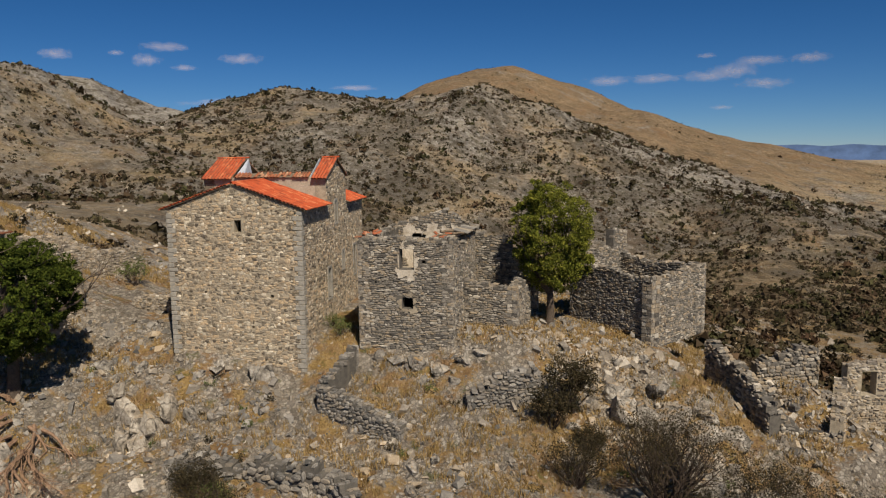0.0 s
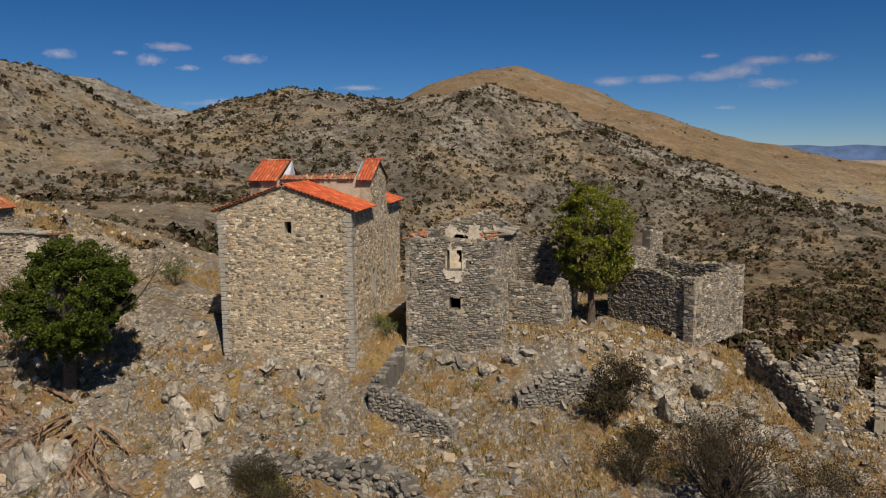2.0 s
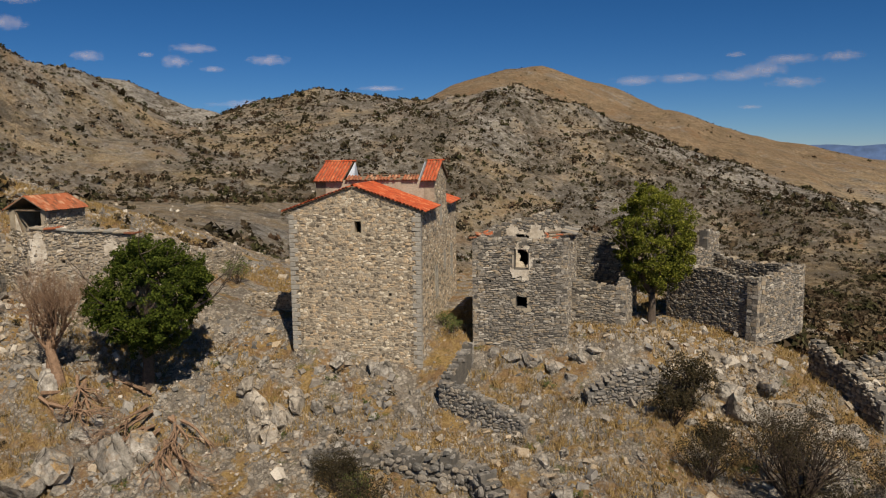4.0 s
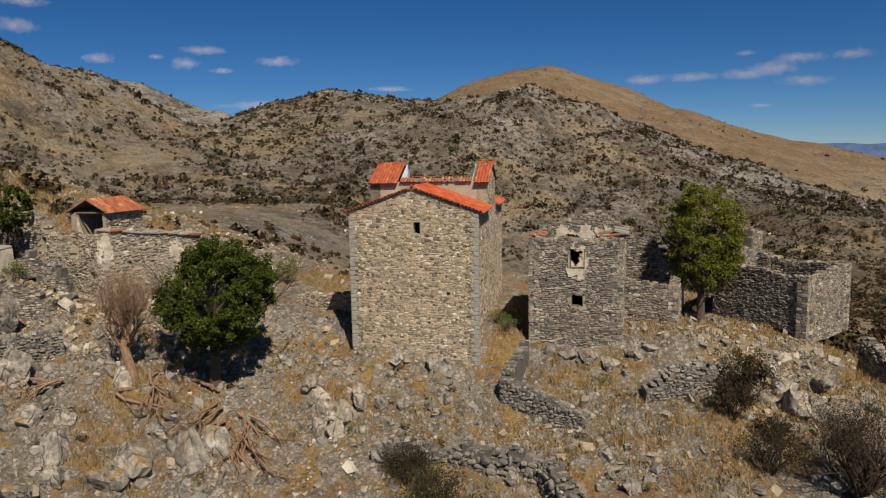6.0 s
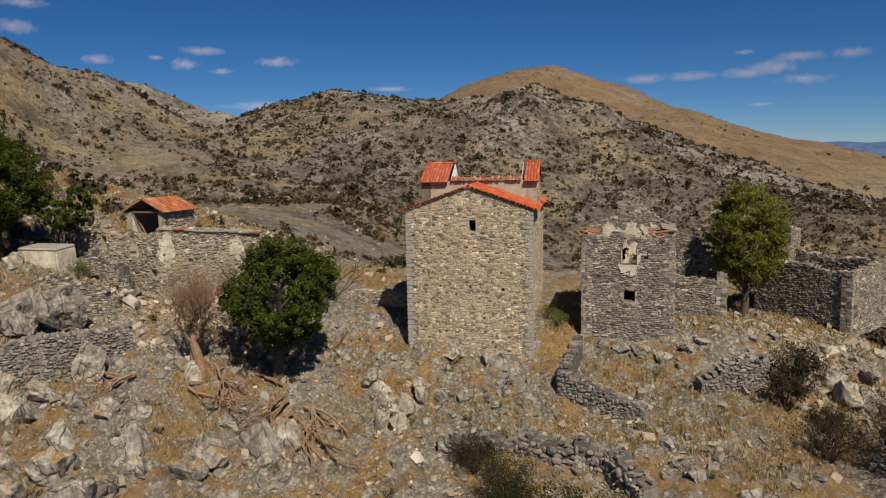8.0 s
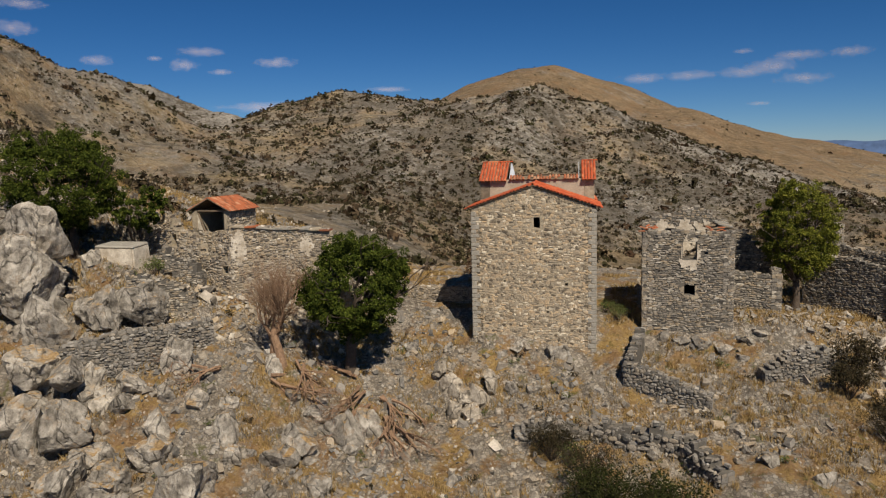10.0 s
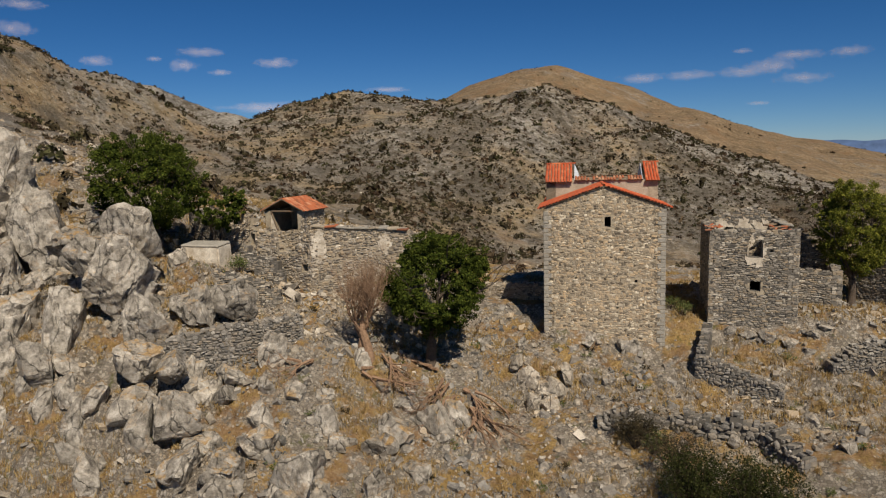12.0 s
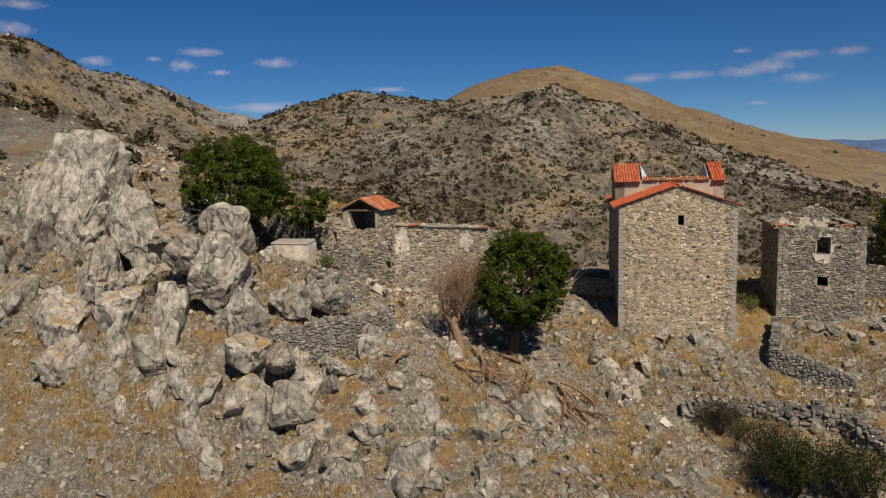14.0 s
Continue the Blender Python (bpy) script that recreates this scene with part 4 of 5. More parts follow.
def left_ruins():
    ob = wall_thing("ruined_dwelling", "ruined tan rubble dwelling with patchy plaster and holes", "ruin")
    a, b = (-42.7, 37.0), (-35.5, 38.4)
    run(ob, a, b, 1.0, [(0, 9.15), (0.5, 9.0), (1, 8.75)], thick=0.7, seed=81, ragged=0.06, singles=300,
        holes=[(4.0, 4.5, 3.9, 4.5), (2.1, 2.4, 6.9, 7.1)], **RUIN)
    run(ob, b, (-34.6, 43.5), 1.0, [(0, 8.75), (1, 7.0)], thick=0.7, seed=82, ragged=0.2, **RUIN)
    run(ob, (-46.4, 38.2), a, 2, [(0, 7.9), (0.2, 7.3), (0.4, 6.9), (0.6, 7.4), (0.75, 8.2), (1, 9.1)], thick=0.7, seed=83, ragged=0.3, singles=130,
        holes=[(3.0, 3.6, 5.8, 6.35), (3.45, 3.85, 6.8, 7.3)], **RUIN)
    run(ob, (-50.4, 38.4), (-46.4, 38.2), 2, [(0, 9.9), (0.25, 9.3), (0.5, 9.9), (0.7, 8.9), (1, 8.6)], thick=0.7, seed=84, ragged=0.4, holes=[(2.2, 2.6, 7.6, 8.5), (1.0, 1.3, 5.5, 5.9)], singles=120, **RUIN)
    run(ob, (-48.6, 35.9), (-44.6, 36.2), 1.5, [(0, 7.2), (0.3, 7.7), (0.55, 6.6), (0.8, 6.9), (1, 5.6)], thick=0.7, seed=85, ragged=0.4, holes=[(1.2, 1.8, 5.3, 6.0), (1.6, 2.1, 4.6, 5.3), (2.9, 3.2, 5.0, 5.3)], singles=80, **GREY)
    run(ob, (-47.9, 32.5), (-43.6, 34.0), 2, [(0, 6.3), (0.4, 6.3), (0.7, 5.4), (1, 4.6)], thick=0.8, seed=86, ragged=0.25, holes=[(0.5, 1.6, 4.3, 5.5), (0.7, 1.4, 5.5, 5.75)], **GREY)
    run(ob, (-55.5, 41.5), (-50.4, 38.4), 4, [(0, 10.2), (0.5, 9.6), (1, 9.9)], thick=0.7, seed=87, ragged=0.4, **GREY)
    wall_yaw = math.degrees(math.atan2(1.4, 7.2))
    rnd = random.Random(88)
    for u, z, w, h in ((0.0, 6.4, 1.2, 2.6), (4.9, 7.0, 1.2, 1.7), (3.2, 3.6, 1.6, 1.4)):
        plaster_patch(ob, pose(a[0], a[1], 0, 0, 0, wall_yaw), u, z, w, h, rnd, [(4.0, 4.5, 3.9, 4.5), (2.1, 2.4, 6.9, 7.1)])
    # flat slabs and stray tiles along the wall's crown
    u = 0.2
    while u < 7.1:
        w = rnd.uniform(0.5, 1.1)
        bm = bmesh.new()
        block(bm, 0, w, -0.18, 0.75, 0, rnd.uniform(0.08, 0.16))
        bmesh.ops.bevel(bm, geom=bm.edges[:], offset=0.02, affect="EDGES")
        p = part("coping_slab", bm, rnd.choice((M_QUOIN, M_MORTAR, M_OLDTILE, M_QUOIN)), ob)
        p.matrix_basis = pose(a[0], a[1], 0, 0, 0, wall_yaw) @ pose(u, 0, 9.14 - 0.055 * u, rnd.uniform(-6, 6), rnd.uniform(-5, 5), rnd.uniform(-6, 6))
        u += w * 0.95
    # the little roofed chamber on top
    hut = thing("roofed_chamber", pose(-46.9, 43.4, 0, 0, 0, -5), "small open chamber under an old red tile roof", "hut")
    st = {**RUIN, "faces": (1,), "caps": False}
    masonry(hut, "wall", (1.7, -1.7, 0), 90, 3.6, [(0, 6), (3.6, 6)], [(0, 9.95), (3.6, 9.95)], 0.45, seed=91, **st)
    masonry(hut, "wall", (-1.7, 1.9, 0), -90, 3.6, [(0, 6), (3.6, 6)], [(0, 9.95), (3.6, 9.95)], 0.45, seed=92, **st)
    masonry(hut, "wall", (1.7, 1.9, 0), 180, 3.4, [(0, 6), (3.4, 6)], [(0, 9.95), (1.7, 10.8), (3.4, 9.95)], 0.4, seed=93, **st)
    masonry(hut, "wall", (-1.7, -1.7, 0), 0, 3.4, [(0, 6), (3.4, 6)], [(0, 8.6), (0.5, 8.4), (1.2, 8.2), (3.0, 8.3), (3.4, 9.9)], 0.4, seed=94, ragged=0.15, **st)
    for s, seed in ((-1, 95), (1, 96)):
        tiled(hut, "roof_slope", (s * 1.95, -1.95, 9.95), (0, 1, 0), (-s, 0, 0.5), 4.0, 2.2, OLDTILE, M_OLDTILE, seed)
    for a3, b3 in (((-1.75, -1.6, 9.9), (1.75, -1.6, 9.9)), ((-1.3, -1.55, 10.0), (-0.6, -1.6, 8.3))):
        bm = bmesh.new()
        tube(bm, [a3, b3], [0.07, 0.07], 6)
        part("beam", bm, M_WOOD, hut, "bare grey roof beam")
    bm = bmesh.new()
    hexa(bm, [(-1.15, -1.62, 8.35), (-0.75, -1.62, 8.2), (-0.75, -1.45, 8.2), (-1.15, -1.45, 8.35)], [(-1.6, -1.62, 9.6), (-1.3, -1.62, 9.75), (-1.3, -1.45, 9.75), (-1.6, -1.45, 9.6)])
    part("jamb", bm, M_WHITE, hut, "leaning white-plastered jamb")
    # plastered cistern
    c = thing("plastered_cistern", pose(-50.2, 35.2, 0, 0, 0, 4), "squat cream-plastered stone cistern with slab top", "cistern")
    bm = bmesh.new()
    hexa(bm, [(-1.6, -1.0, 4.5), (1.6, -1.0, 4.5), (1.6, 1.2, 4.5), (-1.6, 1.2, 4.5)], [(-1.5, -0.9, 8.05), (1.5, -0.95, 8.0), (1.5, 1.1, 8.1), (-1.5, 1.1, 8.1)])
    bmesh.ops.bevel(bm, geom=bm.edges[:], offset=0.12, segments=2, affect="EDGES")
    part("body", bm, M_WHITE, c)
    bm = bmesh.new()
    hexa(bm, [(-1.5, -0.92, 7.98), (1.52, -0.96, 7.94), (1.5, 1.1, 8.02), (-1.5, 1.1, 8.04)], [(-1.42, -0.85, 8.14), (1.42, -0.88, 8.08), (1.4, 1.0, 8.2), (-1.44, 1.0, 8.22)])
    bmesh.ops.bevel(bm, geom=bm.edges[:], offset=0.05, affect="EDGES")
    part("top_slab", bm, M_QUOIN, c)
    o = wall_thing("ruined_outbuilding", "low ruined stone outbuilding on the hillside", "ruin")
    run(o, (-44.5, 50.5), (-38.3, 50.0), 1, [(0, 7.0), (0.5, 6.9), (0.75, 6.2), (1, 6.0)], thick=0.6, seed=97, ragged=0.2, holes=[(3.4, 4.2, 5.0, 5.6)], **RUIN)
    run(o, (-38.3, 50.0), (-37.4, 54.5), 1, [(0, 6.0), (1, 5.8)], thick=0.6, seed=98, ragged=0.2, **RUIN)
    w = wall_thing("hilltop_wall", "broken grey stone wall on the upper slope", "wall")
    run(w, (-90, 47), (-76.0, 44.5), 10, [(0, 17.4), (0.4, 17.8), (1, 17.4)], thick=0.8, seed=99, ragged=0.3, holes=[(9, 10, 15.4, 16.4)], **GREY)
    f = wall_thing("terrace_wall", "low grey stone retaining wall below the yard", "wall")
    run(f, (-33.0, 46.5), (-26.6, 45.6), 0.5, [(0, 3.3), (0.5, 3.5), (1, 3.6)], thick=0.7, seed=100, ragged=0.12, **RUIN)


yard()
annex()
dry_walls()
lower_ruins()
left_ruins()


# ---- rocks ----
def boulder(at, size, seed, yaw=0.0, lean=0.0, label="", group="boulders", mat=None, detail=3):
    """A weathered limestone block with broken planes."""
    rnd = random.Random(seed)
    bm = bmesh.new()
    bmesh.ops.create_icosphere(bm, subdivisions=detail, radius=1.0)
    planes = []
    for _ in range(24):
        n = Vector((rnd.gauss(0, 1), rnd.gauss(0, 1), rnd.gauss(0, 0.7))).normalized()
        planes.append((n, rnd.uniform(0.42, 0.86)))
    off = Vector((rnd.uniform(0, 50), rnd.uniform(0, 50), 0))
    r = max(size)
    grain = 1.6 / r ** 0.6
    dip = Vector((rnd.uniform(-0.5, 0.5), rnd.uniform(-0.3, 0.3), 1)).normalized()
    for v in bm.verts:
        p = v.co.copy()
        for n, d in planes:
            over = p.dot(n) - d
            if over > 0:
                p -= n * over
        q = Vector((p.x * size[0], p.y * size[1], p.z * size[2]))
        w = Vector((q.x + 0.4 * q.z, q.y, q.z * 0.55)) * grain * 0.75 + off
        w += 0.35 * noise.noise_vector(w * 1.7)
        near, _ = noise.voronoi(w)
        crack = min(1.0, (near[1] - near[0]) / 0.1)
        # each block between the joints stands a little in or out
        proud = noise.cell(noise.voronoi(w)[1][0] * 7.3)
        bed = (q.dot(dip) * 1.7 + 1.2 * noise.noise(q * 0.6 + off)) % 1.0
        k = noise.fractal(q * grain * 1.5 + off, 0.85, 2.2, 6) * 0.07 - 0.12 * (1 - crack) + 0.11 * proud + 0.04 * abs(bed - 0.5)
        v.co = q * (1.06 + k)
    ob = part("boulder", bm, mat or M_ROCK)
    ob.matrix_world = pose(*at, lean, lean * 0.5, yaw)
    return tagged(ob, label or "weathered grey limestone boulder among dry grass", "boulder", group)


def on_land(x, y, sink, size):
    return (x, y, height(x, y) + size[2] * sink)


def rocks():
    upper = (
        ((-65.4, 31.0, 9.6), (4.7, 3.6, 6.6), 6), ((-59.8, 30.6, 8.8), (2.3, 2.2, 4.0), -8), ((-67.8, 30.0, 8.0), (2.8, 2.6, 4.6), 5),
        ((-62.2, 28.2, 6.2), (2.2, 2.0, 3.6), 12), ((-52.9, 31.0, 9.0), (1.8, 1.6, 2.7), -5), ((-52.6, 28.6, 6.6), (2.5, 2.0, 4.0), -10),
        ((-55.2, 29.6, 8.0), (1.9, 1.7, 2.4), 8), ((-57.4, 30.6, 8.6), (1.6, 1.5, 1.8), 0), ((-50.6, 27.6, 3.6), (1.5, 1.3, 2.7), 10),
        ((-58.8, 26.4, 4.2), (2.2, 1.8, 3.3), 14), ((-55.0, 25.8, 3.4), (1.7, 1.5, 2.9), 10), ((-63.6, 25.4, 3.6), (2.6, 2.0, 3.4), 12),
        ((-67.5, 26.0, 4.4), (2.5, 2.0, 3.2), 10), ((-61.0, 23.0, 1.2), (2.4, 1.8, 2.0), 12),
    )
    lower = (
        ((-54.8, 23.6, 1.4), (1.4, 1.2, 1.8), 8), ((-47.6, 29.6, 4.0), (1.6, 1.4, 1.9), 5), ((-45.8, 31.0, 4.2), (1.5, 1.3, 1.6), -5),
        ((-48.9, 24.8, 1.6), (1.8, 1.4, 1.8), 0), ((-46.6, 24.9, 1.2), (1.5, 1.2, 1.4), 10), ((-41.8, 28.9, 1.6), (1.2, 1.0, 1.4), 14),
        ((-45.0, 22.6, -0.9), (1.3, 1.1, 1.7), 15), ((-39.9, 23.2, -2.0), (1.3, 1.1, 1.5), 8), ((-37.0, 21.3, -3.0), (2.0, 1.6, 2.2), 6),
        ((-40.9, 21.0, -2.9), (1.4, 1.2, 1.9), 16), ((-33.0, 22.6, -3.6), (0.8, 0.6, 1.4), 22), ((-43.2, 20.4, -2.8), (1.4, 1.1, 1.8), 14),
        ((-70.5, 32.5, 11.0), (2.6, 2.3, 4.0), 4), ((-58.0, 34.5, 9.2), (1.5, 1.4, 2.2), 0),
    )
    for i, (at, size, lean) in enumerate(upper + lower):
        size = (1.3 * size[0], 1.2 * size[1], size[2])
        if i >= len(upper):
            at = (at[0], at[1], at[2] + 0.5)
        boulder(at, size, 200 + i, i * 47.0, lean, "tall weathered grey limestone crag with cracks and lichen", "crags", detail=5 if size[2] > 3.5 else 4)
    for i in range(90):
        rnd = random.Random(500 + i)
        x, y = rnd.uniform(-74, -43), rnd.uniform(20.5, 35)
        y = min(y, 26.0) if x > -50 else y
        r = rnd.uniform(0.5, 1.5)
        size = (r * rnd.uniform(0.7, 1.1), r * 0.8, r * rnd.uniform(0.9, 1.7))
        boulder(on_land(x, y, -0.1, size), size, 500 + i, rnd.uniform(0, 360), rnd.uniform(4, 30), "jagged grey limestone outcrop with dry grass in its cracks", "crags")
    for i in range(84):
        rnd = random.Random(700 + i)
        x, y = (rnd.uniform(-46, 10), rnd.uniform(20, 35)) if i < 46 else (rnd.uniform(-50, -19), rnd.uniform(18.5, 29))
        r = rnd.uniform(0.35, 1.0) * (1.5 if x < -30 else 0.7)
        size = (r * rnd.uniform(0.8, 1.3), r * 0.9, r * rnd.uniform(0.6, 1.2))
        boulder(on_land(x, y, 0.05, size), size, 700 + i, rnd.uniform(0, 360), rnd.uniform(0, 25), "", "boulders")
    by_church = (
        (-25.6, 36.0, 1.0), (-24.7, 35.7, 0.9), (-26.6, 36.3, 0.8), (-25.0, 34.9, 0.8), (-26.2, 35.0, 0.7), (-24.0, 36.6, 0.7),
        (-27.6, 36.9, 0.6), (-20.2, 40.2, 1.25), (-22.9, 40.1, 0.9), (-23.8, 39.6, 0.8), (-18.9, 39.7, 0.5), (-13.2, 41.9, 0.8),
        (-11.9, 41.7, 0.9), (-10.6, 41.6, 1.1), (-9.4, 41.4, 1.1), (-8.0, 41.5, 0.8), (-7.0, 42.0, 0.7), (-10.2, 40.6, 0.6),
        (-8.4, 40.5, 0.6), (1.2, 40.8, 1.1), (2.4, 41.2, 1.3), (3.6, 40.6, 1.1), (0.6, 42.4, 0.8), (4.4, 42.6, 0.8),
        (3.0, 43.6, 0.7),
    )
    by_ruins = (
        (5.8, 42.3, 0.7), (6.7, 41.3, 0.9), (5.4, 40.6, 0.8), (4.1, 37.6, 1.5), (4.7, 35.9, 1.3), (6.4, 33.9, 1.7),
        (-9.3, 34.4, 0.7), (-8.2, 34.9, 0.6), (-13.9, 32.0, 0.9), (-14.8, 30.0, 1.0), (-20.6, 32.6, 0.7), (-22.6, 36.6, 0.9),
        (-21.4, 36.9, 0.8), (-28.9, 38.6, 0.8), (-30.4, 39.6, 0.9), (-27.6, 39.4, 0.7), (-31.8, 37.6, 0.5), (-1.6, 39.0, 0.9),
        (0.8, 44.8, 0.7), (2.4, 45.4, 0.6), (-33.2, 30.0, 0.8), (-35.6, 25.4, 0.8), (-30.4, 27.6, 0.6), (-12.8, 45.3, 0.4),
    )
    for i, (x, y, r) in enumerate(by_church + by_ruins):
        rnd = random.Random(300 + i)
        size = (r * rnd.uniform(0.9, 1.3), r * rnd.uniform(0.7, 1.0), r * rnd.uniform(0.6, 1.0))
        pale = i < 7
        if pale:
            size = (1.35 * size[0], 1.1 * size[1], 1.9 * size[2])
        if 7 <= i < 49:
            size = tuple((1.35 if 19 <= i < 31 else 0.8) * q for q in size)
        boulder(on_land(x, y, 0.15, size), size, 300 + i, rnd.uniform(0, 360), rnd.uniform(-20, 20),
                "pale broken limestone block in the rubble slope" if pale else "", "boulders", M_PALE if pale else None)


M_PALE = rock_material("pale_limestone", (0.15, 0.127, 0.096), (0.36, 0.31, 0.24), (0.62, 0.555, 0.45))
rocks()

FOOT = ((-27, 40.2, -17, 56.5), (-15, 42.2, -8.5, 53.3))


def clear(x, y, pad=0.0):
    ok = np.ones(len(x), bool)
    for x0, y0, x1, y1 in FOOT:
        ok &= ~((x > x0 - pad) & (x < x1 + pad) & (y > y0 - pad) & (y < y1 + pad))
    return ok


CUBE = np.array([(-1, -1, -1), (1, -1, -1), (1, 1, -1), (-1, 1, -1), (-1, -1, 1), (1, -1, 1), (1, 1, 1), (-1, 1, 1)], float)
CUBE_F = np.array([(3, 2, 1, 0), (4, 5, 6, 7), (0, 1, 5, 4), (1, 2, 6, 5), (2, 3, 7, 6), (3, 0, 4, 7)])


def turns(n, tilt=math.pi):
    """n rotation matrices about random axes."""
    q = RNG.normal(size=(n, 4))
    if tilt < math.pi:
        q = np.concatenate([np.ones((n, 1)), RNG.normal(size=(n, 3)) * tilt], 1)
    q /= np.linalg.norm(q, axis=1, keepdims=True)
    w, x, y, z = q.T
    return np.stack([np.stack([1 - 2 * (y * y + z * z), 2 * (x * y - w * z), 2 * (x * z + w * y)], -1),
                     np.stack([2 * (x * y + w * z), 1 - 2 * (x * x + z * z), 2 * (y * z - w * x)], -1),
                     np.stack([2 * (x * z - w * y), 2 * (y * z + w * x), 1 - 2 * (x * x + y * y)], -1)], 1)


def stone_field(name, x, y, sizes, mat, label, sink=0.25):
    n = len(x)
    z = land(x, y)[0]
    dims = sizes[:, None] * RNG.uniform(0.45, 1.1, (n, 3)) * np.array([1.15, 1.0, 0.62])
    v = CUBE[None] * (1 + RNG.uniform(-0.42, 0.16, (n, 8, 3)))
    v = np.einsum("nij,nkj->nki", turns(n, 0.45), v * dims[:, None, :])
    yaw = RNG.uniform(0, math.tau, n)
    c, s = np.cos(yaw), np.sin(yaw)
    v = np.stack([v[..., 0] * c[:, None] - v[..., 1] * s[:, None], v[..., 0] * s[:, None] + v[..., 1] * c[:, None], v[..., 2]], -1)
    v += np.stack([x, y, z + dims[:, 2] * sink], -1)[:, None, :]
    f = (CUBE_F[None] + 8 * np.arange(n)[:, None, None]).reshape(-1, 4)
    return tagged(new(name, raw_mesh(name, v.reshape(-1, 3), f, mat)), label, "stones", kind="stuff")


def near_stones():
    n = 150000
    x, y = RNG.uniform(-78, 24, n), RNG.uniform(15, 62, n)
    dens = np.clip(0.34 + 1.5 * fbm(x / 5, y / 5, 4, 61) + 0.12 * (y < 38), 0.05, 1.0)
    heap = np.exp(-(((x + 1.5) / 5) ** 2 + ((y - 44) / 2.2) ** 2)) + np.exp(-(((x - 12) / 4) ** 2 + ((y - 46) / 4) ** 2)) + 0.8 * np.exp(-(((x + 44) / 5) ** 2 + ((y - 34) / 3) ** 2))
    meadow = np.exp(-(((x + 9.5) / 5) ** 2 + ((y - 39.6) / 1.7) ** 2)) + np.exp(-(((x + 16) / 1.8) ** 2 + ((y - 43) / 4) ** 2)) + np.exp(-(((x + 5.5) / 5) ** 2 + ((y - 36.4) / 1.8) ** 2)) + np.exp(-(((x - 5.5) / 2.2) ** 2 + ((y - 45) / 3.5) ** 2))
    yard_ = (y > 44) & (x > -37) & (x < -15)
    keep = (RNG.uniform(0, 1, n) < (dens * 0.62 + 0.6 * heap - 0.5 * yard_) * np.clip(1 - 0.9 * meadow, 0.05, 1)) & clear(x, y)
    x, y, heap = x[keep], y[keep], heap[keep]
    sizes = 0.045 + 0.072 * RNG.pareto(2.4, len(x)).clip(0, 4.0) + 0.04 * heap
    pale = fbm(x / 6, y / 6, 3, 71) + RNG.normal(0, 0.25, len(x)) > 0.0
    stone_field("rubble", x[~pale], y[~pale], sizes[~pale], M_DRY, "loose angular grey limestone rubble")
    stone_field("rubble", x[pale], y[pale], sizes[pale], M_RUBBLE, "loose pale tan limestone rubble")


near_stones()


def far_points(n, r0, r1, power=0.65):
    az = np.radians(RNG.uniform(-64, 38, n))
    r = r0 * (r1 / r0) ** (RNG.uniform(0, 1, n) ** power)
    return -12 + r * np.sin(az), -8 + r * np.cos(az), r


def far_stones():
    x, y, r = far_points(26000, 66, 620)
    h, which, far, crag = land(x, y)
    d = fbm(x / 40, y / 40, 4, 81)
    keep = (d > -0.05 - 0.3 * (which == 4) - 0.3 * (which == 2)) & (which != 6)
    x, y, r = x[keep], y[keep], r[keep]
    stone_field("scree", x, y, (0.08 + 0.13 * RNG.pareto(2.6, len(x)).clip(0, 4)) * (0.6 + r / 450), M_RUBBLE, "grey limestone scree on the far hillsides", 0.1)


far_stones()
# ---- plants ----
M_TWIG = plain_material("bare_twig", (0.085, 0.06, 0.042), (0.05, 0.037, 0.028), 6)


def leaf_cloud(centres, radii, per, size, squash=0.8, droop=0.0):
    """Small leaves, two triangles each, in clumps."""
    n = len(centres) * per
    c = np.repeat(centres, per, axis=0)
    r = np.repeat(radii, per)
    d = RNG.normal(size=(n, 3))
    d /= np.linalg.norm(d, axis=1, keepdims=True)
    p = c + d * (r * RNG.uniform(0.15, 1.0, n) ** 0.5)[:, None] * np.array([1, 1, squash])
    s = size * RNG.uniform(0.6, 1.35, n)
    quad = np.array([(-0.5, 0, 0), (0, -0.28, 0.06), (0.5, 0, 0), (0, 0.28, 0.06)])
    v = np.einsum("nij,kj->nki", turns(n), quad) * s[:, None, None] + p[:, None, :]
    return v.reshape(-1, 3), np.arange(n * 4).reshape(-1, 4)


def branches(bm, start, direction, length, radius, depth, rnd, spread=0.7, sides=5, up=0.15, tips=None, kids=3):
    pts, rad, p, d = [start], [radius], Vector(start), Vector(direction).normalized()
    steps = 4
    for i in range(steps):
        d = (d + Vector((rnd.gauss(0, 0.16), rnd.gauss(0, 0.16), rnd.gauss(0, 0.12) + up * 0.3))).normalized()
        p = p + d * (length / steps)
        pts.append(p.copy())
        rad.append(radius * (1 - 0.62 * (i + 1) / steps))
    tube(bm, pts, rad, sides)
    if tips is not None:
        tips.append(p.copy())
    if depth > 0:
        for j in range(kids):
            at = rnd.randint(2, steps)
            k = (d + spread * Vector((rnd.gauss(0, 1), rnd.gauss(0, 1), rnd.gauss(0, 0.7) + up))).normalized()
            branches(bm, pts[at], k, length * rnd.uniform(0.5, 0.78), rad[at] * 0.75, depth - 1, rnd, spread, max(3, sides - 1), up, tips, kids)


